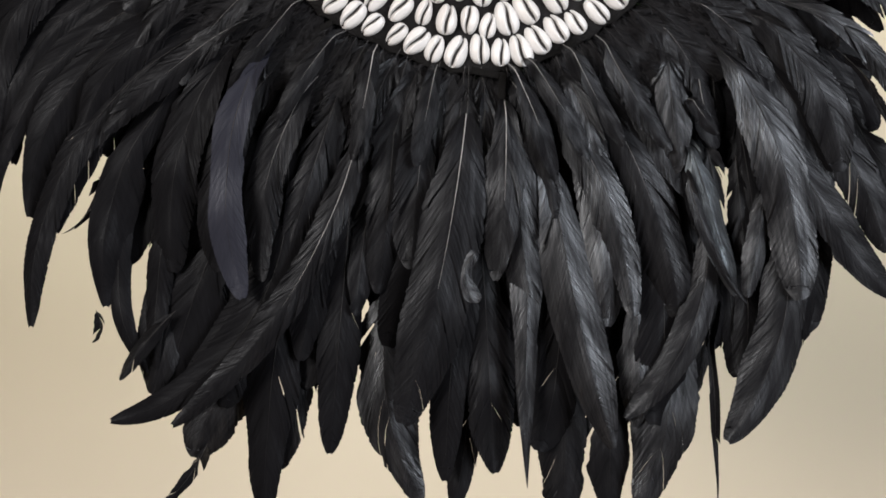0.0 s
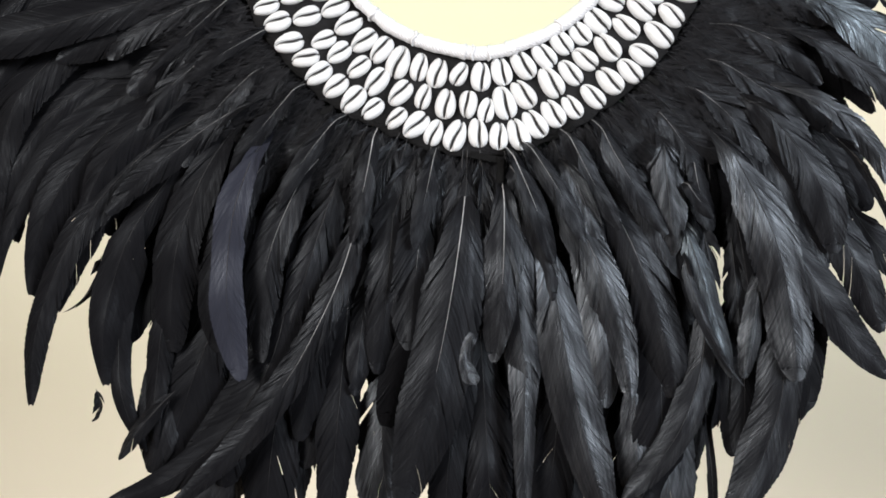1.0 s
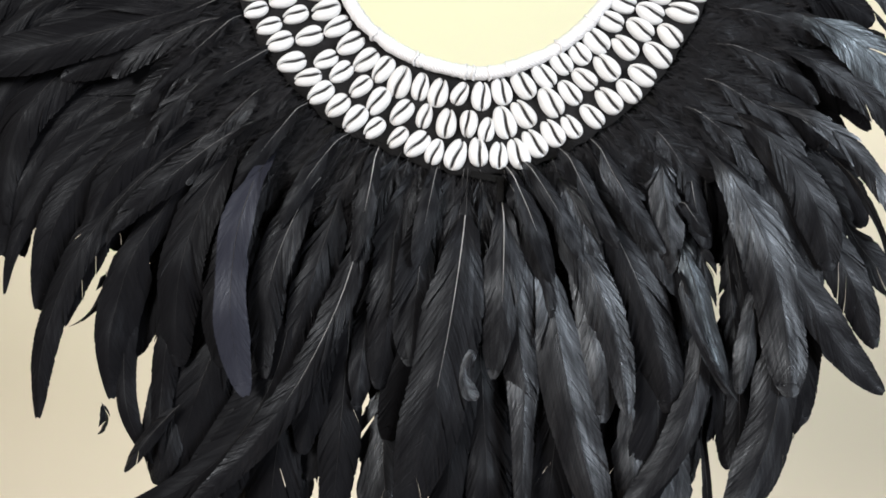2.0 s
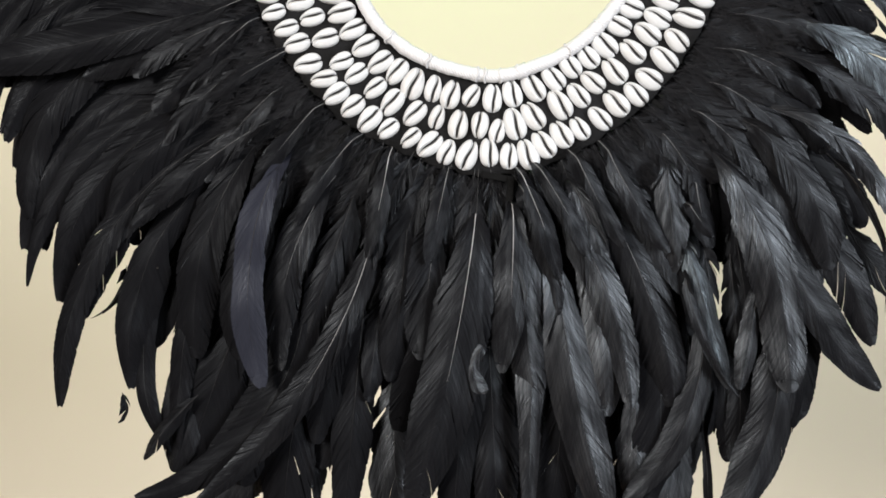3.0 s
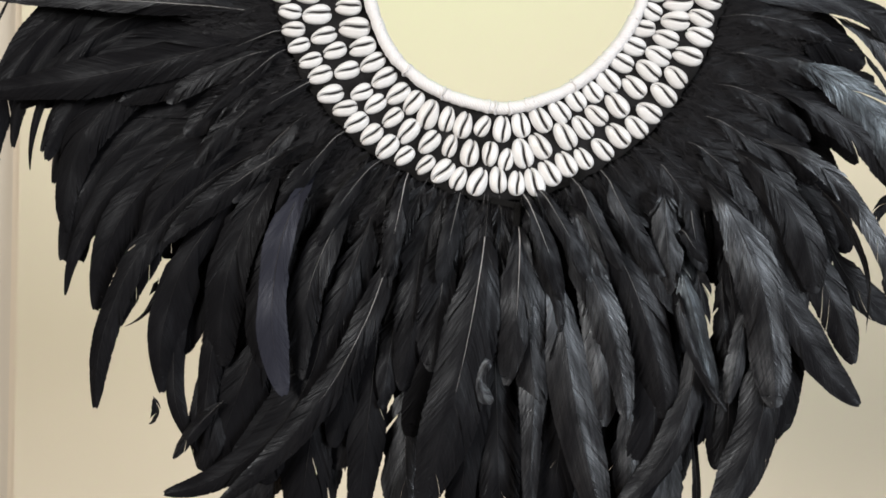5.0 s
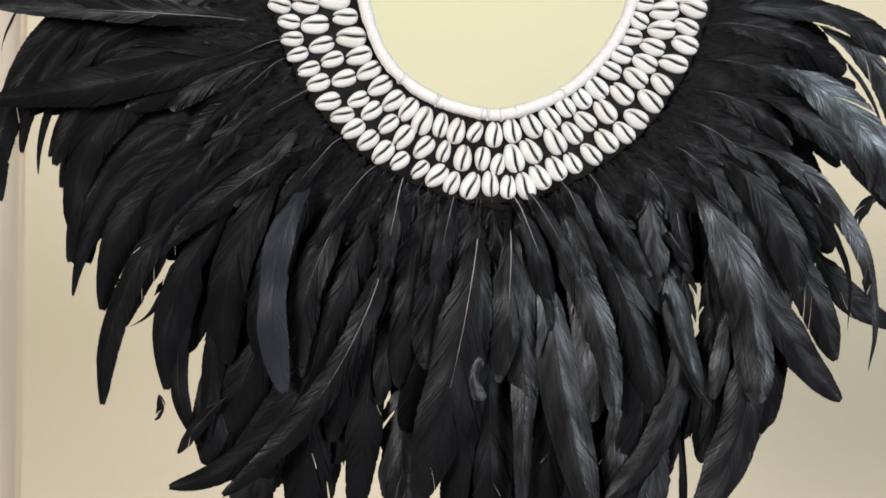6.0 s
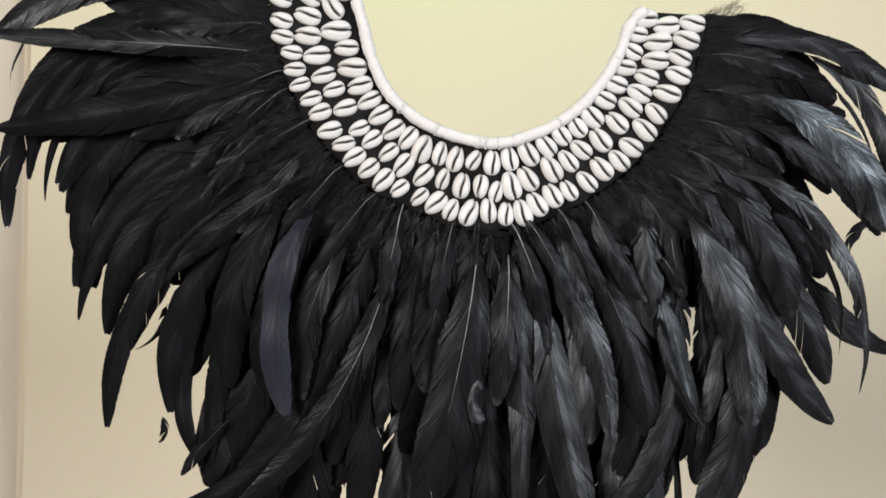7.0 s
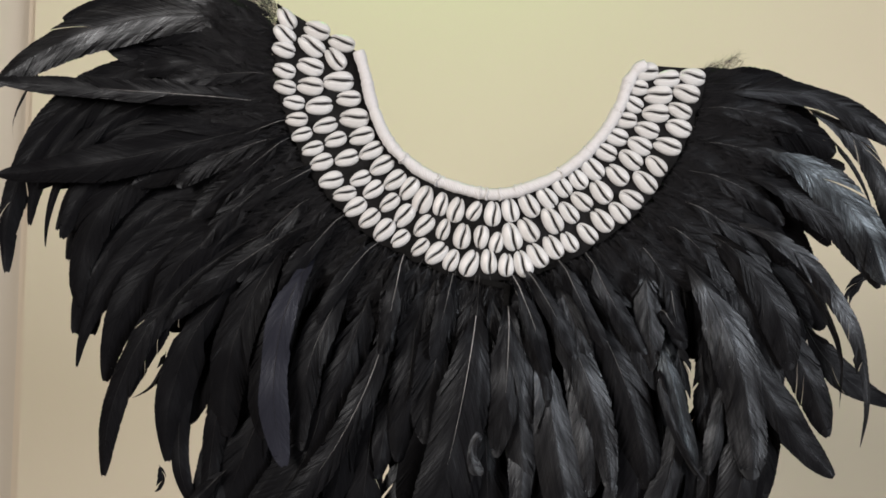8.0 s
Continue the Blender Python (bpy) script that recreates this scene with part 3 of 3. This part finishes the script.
feather(-4.6, 97.2, -102, 110.8, 10, 29.3, 7, tone=0.7, quill=0.8, ragged=0.4)
feather(-27.0, 100.7, -91, 128.4, -8, 29.6, 6, tone=0.7, ragged=0.4)
feather(58.4, 73.9, -85, 194.8, 14, 30.3, 8, tone=1.6, ragged=0.1)
feather(74.1, 64.0, -67, 112.4, -24, 25.8, 7.5, tone=1.8, ragged=0.35)
feather(45.9, 104.1, -47, 160.0, -39, 24.1, 8.5, tone=1.6, quill=0.8, ragged=0.35)
feather(72.2, 110.2, -52, 165.7, -30, 33.8, 7, tone=1.2, quill=0.8, ragged=0.3)
feather(97.4, 101.6, -52, 85.3, -14, 23.4, 8, tone=0.9, quill=0.8, ragged=0.4)
feather(35.6, 103.8, -63, 91.8, -20, 20.1, 9, tone=0.9, quill=0.9, ragged=0.5)
feather(66.0, 104.2, -61, 66.1, -11, 17.8, 9, tone=1.4, ragged=0.6)
feather(114.2, 71.6, -76, 178.0, -21, 38.0, 5, tone=0.5)
feather(127.1, 120.4, -88, 78.2, 6, 21.7, 9, tone=1.6, ragged=0.5)
feather(72.7, -53.5, -91, 106.8, 2, 36.6, 2, tone=1.0, ragged=0.3)
feather(100.6, -67.6, -93, 90.9, 7, 28.0, 1, tone=0.8, ragged=0.4)
feather(66.6, 3.6, -84, 124.8, -21, 34.9, 4, tone=0.6)
feather(110.8, -12.9, -84, 93.0, -9, 26.5, 5, tone=1.3, ragged=0.5)
feather(141.5, -40.0, -96, 119.0, -11, 41.5, 3, tone=1.6, ragged=0.3)
# the shorter side, with the blue-black feather
feather(150.3, 39.5, -78, 152.8, -60, 19.4, 7, tone=0.9, ragged=0.08, point=0.3)
feather(136.3, 74.8, -76, 107.3, 7, 17.9, 9, tone=2.6, ragged=0.15, point=0.3)
feather(137.6, 57.9, -90, 99.3, 44, 7.0, 9.5, tone=0.9, ragged=0.05, point=0.7)
feather(146.9, 106.2, -87, 50.1, 23, 17.8, 7, tone=0.8, quill=0.7, ragged=0.5)
feather(151.8, 127.9, -53, 170.6, -36, 33.0, 8.5, tone=1.6, ragged=0.3)
feather(185.2, 92.9, -71, 151.4, 32, 27.0, 7.5, tone=1.1, ragged=0.15)
feather(209.1, 100.7, -53, 118.7, -16, 25.0, 6, tone=1.1, ragged=0.3)
feather(213.0, 44.5, -71, 101.0, -35, 20.4, 4, tone=0.8, ragged=0.4, point=0.4)
feather(193.8, 40.0, -73, 162.4, -55, 30.4, 6, tone=0.9, ragged=0.15, point=0.2)
feather(188.3, 44.6, -98, 74.1, -2, 15.9, 7, tone=1.5, ragged=0.4)
feather(181.8, 0.3, -91, 84.9, 2, 19.4, 3, tone=0.9, ragged=0.3)
feather(158.3, -40.1, -87, 118.3, 1, 6.6, 3, tone=0.8, point=1, ragged=0.1)
feather(165.0, -20.0, -104, 67.4, 7, 11.7, 2, tone=0.9, ragged=0.8)
feather(171.3, 54.8, -84, 67.3, -0, 14.5, 5, tone=0.9, ragged=0.7)
feather(169.4, 236.9, 12, 160.1, -49, 22.8, 6, tone=1.2, ragged=0.25)
feather(168.4, 243.6, 7, 74.2, -21, 16.5, 5, tone=0.4, ragged=0.6)
feather(242.3, 231.9, -15, 124.9, -75, 17.7, 4, tone=1.3, ragged=0.3)
feather(252.8, 220.2, -34, 83.6, -40, 4.7, 3, tone=0.9, point=1, ragged=0.3)
feather(195.8, 205.3, -15, 152.5, -55, 29.8, 8, tone=2.6, ragged=0.35, point=0.2)
feather(185.7, 183.8, -14, 145.0, -41, 23.6, 7, tone=1.2, ragged=0.5)
feather(184.0, 149.9, -15, 207.7, -84, 18.8, 9, tone=1.7, point=1, ragged=0.45)
feather(233.7, 118.7, -43, 113.1, -50, 6.4, 6, tone=1.2, point=1)
feather(166.3, 143.9, -30, 124.5, -51, 28.5, 8, tone=1.1, ragged=0.5)
feather(158.3, 141.6, -41, 136.5, -35, 29.7, 6, tone=0.9, ragged=0.4)
feather(243.5, 90.7, -71, 114.2, 61, 20.5, 3, tone=0.8)
feather(310.4, 113.7, -187, 44.0, 101, 10.4, 2, tone=0.7, ragged=0.5)
feather(171.0, 223.8, 4, 102.7, -37, 32.0, 5, tone=0.5, ragged=0.5)
feather(167.6, 199.8, 0, 92.8, -42, 32.0, 5, tone=0.5, ragged=0.5)
feather(163.2, 171.5, -19, 90.6, -34, 31.7, 6, tone=0.5, ragged=0.6)
# broad dark feathers that close the mass
feather(-123.2, 158.7, -195, 168.2, 86, 41.5, 1.5, tone=0.6, ragged=0.3)
feather(-123.1, 147.9, -185, 137.3, 75, 41.4, 1.5, tone=0.6, ragged=0.3)
feather(-119.3, 133.6, -158, 120.1, 37, 41.2, 1.5, tone=0.6, ragged=0.3)
feather(-115.5, 119.4, -140, 154.9, 38, 41.2, 1.5, tone=0.6, ragged=0.3)
feather(-108.2, 112.3, -126, 171.1, 32, 45.2, 1.5, tone=0.6, ragged=0.3)
feather(-101.0, 105.2, -113, 179.5, 17, 45.1, 1.5, tone=0.6, ragged=0.3)
feather(-86.6, 105.3, -103, 183.7, 1, 45.0, 1.5, tone=0.6, ragged=0.3)
feather(-72.2, 101.8, -99, 170.1, 2, 38.8, 1.5, tone=0.6, ragged=0.3)
feather(-58.0, 102.0, -97, 153.9, 9, 36.7, 1.5, tone=0.6, ragged=0.3)
feather(-36.6, 102.2, -89, 174.9, 2, 38.7, 1.5, tone=0.6, ragged=0.3)
feather(70.2, 103.5, -78, 197.8, -15, 45.0, 1.5, tone=0.6, ragged=0.3)
feather(106.1, 111.1, -72, 185.7, -19, 45.1, 1.5, tone=0.6, ragged=0.3)
feather(135.0, 118.8, -70, 135.2, -23, 28.8, 1.5, tone=0.6, ragged=0.3)
feather(153.0, 133.5, -45, 155.2, -46, 37.2, 1.5, tone=0.6, ragged=0.3)
feather(160.2, 144.4, -37, 153.1, -47, 45.7, 1.5, tone=0.6, ragged=0.3)
feather(163.8, 155.3, -17, 137.2, -60, 41.6, 1.5, tone=0.6, ragged=0.3)
feather(167.3, 169.7, -8, 121.8, -53, 37.4, 1.5, tone=0.6, ragged=0.3)
feather(167.1, 187.7, 3, 111.6, -49, 37.4, 1.5, tone=0.6, ragged=0.3)
feather(-1.0, 102.6, -88, 175.2, 5, 40.7, 1.5, tone=0.6, ragged=0.3)
feather(34.5, 103.0, -85, 175.5, 1, 40.8, 1.5, tone=0.6, ragged=0.3)
feather(174.9, 234.6, 7, 88.8, -32, 32.8, 1.5, tone=0.6, ragged=0.3)
feather(-135.0, 273.4, -178, 123.7, -4, 28.1, 1.5, tone=0.6, ragged=0.3)
feather(-133.8, 240.8, -184, 163.4, 32, 37.6, 1.5, tone=0.6, ragged=0.3)
feather(-133.1, 220.5, -176, 182.4, 31, 37.6, 1.5, tone=0.6, ragged=0.3)
feather(-128.0, 192.2, -172, 187.3, 44, 46.9, 1.5, tone=0.6, ragged=0.3)
feather(-95.7, 27.3, -103, 125.3, -31, 34.8, 2, tone=0.5, ragged=0.2)
feather(-75.4, 27.3, -95, 123.8, -30, 34.7, 2, tone=0.5, ragged=0.2)
feather(172.0, 37.7, -58, 110.5, -40, 31.3, 2, tone=0.5, ragged=0.2)
feather(-123.0, 47.6, -122, 118.5, 18, 35.0, 2, tone=0.5, ragged=0.2)
feather(149.1, 249.3, 4, 103.2, -18, 26.1, 2, tone=0.5, ragged=0.35)
feather(149.5, 235.1, 4, 110.2, -21, 32.6, 2, tone=0.5, ragged=0.35)
feather(148.0, 218.9, 3, 113.5, -33, 37.3, 2, tone=0.5, ragged=0.35)
feather(150.4, 238.8, 6, 79.3, -14, 22.8, 5, tone=0.5, ragged=0.35)
feather(150.7, 226.9, 3, 94.1, -25, 27.4, 5, tone=0.5, ragged=0.35)
feather(-137.8, 236.7, -202, 247.4, 104, 19.0, 1.5, tone=0.5, ragged=0.35)
feather(-135.3, 199.3, -198, 193.3, 90, 28.0, 3, tone=0.5, ragged=0.35)
feather(-113.8, 142.8, -169, 145.2, 59, 32.5, 4, tone=0.5, ragged=0.3)
feather(-116.9, 133.7, -164, 179.9, 62, 24.3, 4.5, tone=0.5, ragged=0.3)
feather(-128.9, 143.4, -176, 172.9, 72, 24.6, 3, tone=0.5, ragged=0.3)
feather(-133.1, 154.4, -192, 192.0, 100, 23.2, 2.5, tone=0.5, ragged=0.3)
feather(-149.3, -9.8, -113, 82.3, 9, 24.7, 3, tone=0.7, ragged=0.3)
feather(178.2, 63.5, -47, 124.0, -47, 32.2, 5, tone=0.7, ragged=0.3)
feather(181.7, 46.9, -54, 122.9, -52, 32.2, 5, tone=0.7, ragged=0.3)
feather(141.5, 66.0, -80, 71.0, 6, 18.8, 6, tone=0.7, ragged=0.3)
feather(147.1, 3.7, -86, 67.1, -6, 22.9, 4, tone=0.7, ragged=0.3)
feather(170.9, 86.3, -77, 99.7, -10, 19.3, 5, tone=0.8, ragged=0.5)
feather(172.2, 97.2, -70, 105.5, -16, 24.4, 4, tone=0.8, ragged=0.5)
feather(156.3, 114.1, -83, 52.7, -2, 16.1, 5, tone=0.8, ragged=0.5)
feather(171.3, 20.7, -92, 88.6, 10, 24.8, 2.5, tone=0.7, ragged=0.3, point=0.3)
feather(151.7, 7.1, -69, 69.0, -24, 23.2, 3, tone=0.7, ragged=0.3, point=0.3)
feather(185.3, 7.1, -106, 86.0, 21, 21.8, 2.5, tone=0.7, ragged=0.3, point=0.3)
feather(-160.3, 3.7, -108, 90.5, 14, 21.0, 2.5, tone=0.7, ragged=0.3, point=0.3)
feather(-75.1, -13.1, -82, 71.9, -28, 23.1, 2.5, tone=0.7, ragged=0.3, point=0.3)
feather(-138.0, 252.5, -182, 182.0, 31, 28.2, 2, tone=0.5, ragged=0.3)
feather(-137.1, 216.4, -189, 195.2, 54, 28.3, 1.5, tone=0.5, ragged=0.3)
feather(88.8, 43.1, -76, 152.0, -13, 40.9, 1.5, tone=0.7, ragged=0.4)
feather(44.1, 42.6, -91, 150.2, 4, 38.7, 1.5, tone=0.7, ragged=0.4)
feather(174.3, 148.0, -24, 113.3, -35, 33.2, 2, tone=0.7, ragged=0.4)
feather(13.9, 42.3, -88, 150.1, 0, 38.7, 1.5, tone=0.7, ragged=0.4)
feather(124.9, 43.5, -74, 134.5, -26, 36.9, 1.5, tone=0.7, ragged=0.4)
feather(152.2, 65.1, -77, 51.9, -6, 13.5, 6, tone=0.8, ragged=0.9)
# loose plumes over the down
feather(163.2, 202.5, -0, 72.6, -32, 19.8, 7, tone=1.1, ragged=0.9, quill=0.7)
feather(159.7, 182.8, -9, 79.5, -38, 20.7, 7, tone=1.1, ragged=0.9, quill=0.7)
feather(150.4, 162.8, -19, 83.9, -35, 20.7, 7, tone=1.1, ragged=0.9, quill=0.7)
feather(138.9, 146.8, -27, 74.1, -31, 20.6, 7, tone=1.1, ragged=0.9, quill=0.7)
feather(164.5, 226.1, 5, 77.0, -31, 19.8, 7, tone=1.1, ragged=0.9, quill=0.7)
feather(119.6, 134.5, -41, 64.3, -34, 17.8, 7, tone=1.1, ragged=0.9, quill=0.7)
feather(-129.5, 240.1, -182, 81.9, 16, 19.8, 7, tone=1.1, ragged=0.9, quill=0.7)
feather(-124.0, 197.1, -165, 84.8, 22, 20.7, 7, tone=1.1, ragged=0.9, quill=0.7)
feather(-115.3, 173.9, -151, 87.9, 23, 20.6, 7, tone=1.1, ragged=0.9, quill=0.7)
feather(-99.1, 158.7, -143, 84.4, 26, 20.6, 7, tone=1.1, ragged=0.9, quill=0.7)
feather(-82.8, 139.7, -136, 80.1, 30, 20.5, 7, tone=1.1, ragged=0.9, quill=0.7)
feather(-151.5, 35.6, -99, 116.2, 1, 29.7, 2, tone=0.5, ragged=0.2)
feather(-137.2, 232.2, -210, 243.1, 101, 24.7, 2, tone=0.5, ragged=0.3)
feather(-137.4, 226.5, -189, 206.1, 58, 28.5, 1.5, tone=0.5, ragged=0.3)
feather(-119.3, 172.5, -217, 222.0, 117, 25.9, 2, tone=0.5, ragged=0.2)
feather(215.3, 134.6, -34, 81.9, -34, 29.1, 2, tone=0.5, ragged=0.4)
feather(-121.1, 39.1, -111, 134.1, 1, 35.5, 3.5, tone=0.5, ragged=0.2)
feather(-106.6, 17.0, -107, 115.5, 9, 33.9, 2.5, tone=0.5, ragged=0.2)
# dark feathers behind
feather(-96.5, 165.1, -184, 144.2, 75, 34.5, 2, tone=0.5)
feather(-95, 168.4, -168, 145.7, 65, 35.5, 2, tone=0.5)
feather(-92.3, 166.3, -154, 158.1, 61, 38.1, 3, tone=0.5)
feather(-89.7, 163.9, -137, 170.1, 52, 42.9, 3, tone=0.5)
feather(-103.7, 171.9, -195, 161.8, 77, 43.5, 1, tone=0.5)
feather(-111.8, 186, -201, 170.3, 78, 43.5, 1, tone=0.5)
feather(-119.1, 212.4, -200, 169.2, 64, 38.6, 1, tone=0.5)
feather(-86.7, 159.6, -128, 188.0, 44, 45.3, 3, tone=0.5)
feather(155.3, 136.2, -54, 166.3, -45, 42, 3, tone=0.8)
feather(112.9, 149, -70, 180.1, -15, 38.1, 3, tone=0.8)
feather(126.7, 166.8, -39, 189.1, -37, 43.2, 2, tone=0.6)
feather(131.2, 172.1, -23, 165.2, -39, 43.2, 2, tone=0.6)
feather(144.6, 194.7, -26, 146.8, -23, 38.4, 2, tone=0.6)
feather(150.1, 207.7, -5, 147.9, -53, 33.6, 2, tone=0.6)
# bare quills over the down
feather(-112.9, 200.9, -142, 79.6, 6, 10.3, 8, tone=0.6, quill=0.7)
feather(-115.6, 210.4, -157, 63.2, -2, 10.3, 8, tone=0.6, quill=0.7)
feather(-93.2, 179.7, -150, 69.3, 2, 11.2, 8, tone=0.6, quill=0.7)
feather(-75.1, 148.1, -135, 76.6, 14, 12, 9, tone=0.6, quill=0.7)
feather(-51.6, 129.4, -137, 75.6, 24, 12, 9, tone=0.7, quill=0.7)
feather(-37.2, 122.6, -97, 75, -8, 12.7, 10, tone=0.8, quill=1.2)
feather(-2.1, 110.8, -102, 66.1, 1, 12.8, 9, tone=0.7, quill=0.7)
feather(34.7, 112, -64, 79.9, -9, 12.7, 10, tone=0.8, quill=1.0)
feather(43, 115, -54, 76.2, -11, 12.7, 10, tone=0.9, quill=0.8)
feather(66.4, 122.3, -64, 74, 5, 13.6, 10, tone=0.9, quill=0.9)
feather(85.2, 129.2, -69, 87, 19, 13.6, 10, tone=0.9, quill=0.8)
feather(137.6, 88.9, -63, 30.4, 20, 10.2, 10, tone=0.8, quill=0.8)


GAPS = [at_plane(x, z) for x, z in ((161.3, 51.1), (167, 26.2), (174.6, 1.4), (181.6, -30.7), (-237.8, 60.9), (-244.2, 35.6), (-218.7, 28.8), (-181.1, -31.2), (-320, 183), (-275.6, 258.5), (257.3, 211), (281.5, 108), (-79.8, -93.2), (-46.3, -79.7))]  # where the wall shows through the plumage


def plumage_fill():
    """The deep stack of feathers behind and between: they fan out from the collar's edge."""
    rng = random.Random(77)
    edge = smooth_line([at_plane(x, z) for x, z in EDGE], 200)
    centre = at_plane(20, 190)
    kinds = []
    deep_verts, deep_faces, deep_uvs = [], [], []
    for k in range(22):
        soft = k >= 14  # the last kinds are short, loose and downy
        L, W = (rng.uniform(0.07, 0.10), rng.uniform(0.018, 0.026)) if soft else (rng.uniform(0.14, 0.19), rng.uniform(0.024, 0.034))
        b = rng.uniform(-32, 32)
        v, f, u, sh = vane_mesh(L, W, b, rng.choice((0, 0, 0.4)), rng.uniform(0.7, 0.95) if soft else rng.uniform(0.1, 0.5), 300 + k, 130 if not soft else 80, 0.004, rng.uniform(-0.9, 0.9))
        a = mesh_object("feather", v, f, PLUMAGE[rng.choice((0.75, 1.0, 1.0) if soft else (0.5, 0.5, 0.75))], NECK, True, u)
        qv, qf = quill_mesh(L, sh, 0.00035)
        q = mesh_object("quill", qv, qf, QUILL_DARK, a)
        kinds.append((a.data, q.data, L, b, np.array(v), f, u))
        bpy.data.objects.remove(q)
        bpy.data.objects.remove(a)
    for n in range(300):
        s = 0.03 + 0.90 * ((n * 0.6180339) % 1.0)
        p = edge[int(s * 200)]
        data, qdata, L, b, flat, quads, uv = kinds[rng.randrange(14) if n < 170 else 14 + rng.randrange(8)]
        out = p - centre
        ang = math.degrees(math.atan2(out.z, out.x)) + rng.gauss(0, 7)
        # the fan droops: side feathers hang down towards their tips
        side = math.cos(radians(ang))
        ang += -14 * side - (22 * max(0.0, s - 0.78) / 0.15)
        layer = rng.choice((0, 0.5, 1, 1.5, 2, 3, 4)) if n < 170 else rng.choice((5, 5.5, 6, 6.5))
        size = (rng.uniform(0.72, 0.95) if n < 170 else rng.uniform(0.55, 1.0)) * (1.1 if abs(side) < 0.6 else 0.95)
        way = Vector((math.cos(radians(ang)), 0, math.sin(radians(ang))))
        if any(abs((g - p).x * way.z - (g - p).z * way.x) < 0.013 and (g - p).dot(way) > 0 and (g - p).dot(way) < L * size + 0.01 for g in GAPS):
            continue
        start = p - out.normalized() * (rng.uniform(0.008, 0.02) if n < 170 else 0.004)
        start.y = layer_y(layer, p.x)
        swing = math.degrees(math.atan(2 * DRAPE * p.x)) + 4 * side
        place = Matrix.Translation(start) @ pose(0, 0, 0, 0, 0, swing) @ pose(0, 0, 0, rng.uniform(-3, 3), -(ang - b * 0.5), rng.uniform(-3, 3)) @ STAND_UP @ Matrix.Diagonal((size, max(0.75, size), size, 1))
        if n < 170:  # the deep ones, of which only slivers show
            m = np.array(place)
            base = len(deep_uvs)
            deep_verts += (flat @ m[:3, :3].T + m[:3, 3]).tolist()
            deep_faces += [tuple(base + i for i in face) for face in quads]
            deep_uvs += uv
            continue
        ob = new("feather", data)
        ob.parent = NECK
        ob.matrix_basis = place
        q = new("quill", qdata)
        q.parent = ob
    tagged(mesh_object("under_plumage", deep_verts, deep_faces, PLUMAGE[0.5], NECK, True, deep_uvs), "dense black under-feathers", kind="stuff")


plumage_fill()


def down():
    """Fine black fluff round the collar's outer edge."""
    rng = random.Random(9)
    edge = smooth_line([at_plane(x, z) for x, z in EDGE], 300)
    centre = at_plane(20, 190)
    verts, faces = [], []
    for n in range(26000):
        spot = rng.randrange(301)
        end = spot > 280  # a short dense tuft at the collar's low end
        if end and rng.random() < 0.3:
            continue
        p = edge[spot].copy()
        out = (p - centre).normalized()
        p += out * (rng.random() ** 1.5 * (0.034 + 0.022 * abs(out.x)) * (0.5 if end else 1.0) + 0.0005)
        a = math.atan2(out.z, out.x) + rng.gauss(0, 0.45)
        bow = rng.gauss(0, 0.7)
        L = rng.uniform(0.005, 0.017) * (0.55 if end else 1.0)
        y, dy = rng.uniform(-0.013, 0.006), rng.uniform(-0.006, 0.001)
        w = rng.uniform(0.00005, 0.00012)
        base = len(verts)
        for k in range(4):
            f = k / 3
            aa = a + bow * f
            c = Vector((p.x + L * f * math.cos(a + bow * f / 2), y + dy * f, p.z + L * f * math.sin(a + bow * f / 2)))
            side = Vector((-math.sin(aa), 0, math.cos(aa))) * w * (1 - 0.7 * f)
            verts += [c - side, c + side]
        for k in range(3):
            o = base + 2 * k
            faces.append((o, o + 1, o + 3, o + 2))
    tagged(mesh_object("down", verts, faces, DOWN, NECK, False), "wispy black down", kind="stuff")


down()

# ---- the stand that carries it, hidden behind the plumage ----
stand = tagged(new("necklace_stand"), "slim black metal stand behind the necklace", "display stand")
PX = 0.075
box("base_plate", (PX - 0.14, -0.06, 0.0), (PX + 0.14, 0.22, 0.012), STEEL, stand, 0.003)
tube("pole", [Vector((PX, 0.05, 0.012 + 1.428 * k / 8)) for k in range(9)], 0.004, STEEL, stand, 10)
box("peg", (PX - 0.003, COLLAR_Y + 0.0085, 1.430), (PX + 0.003, 0.046, 1.436), STEEL, stand, 0.001)
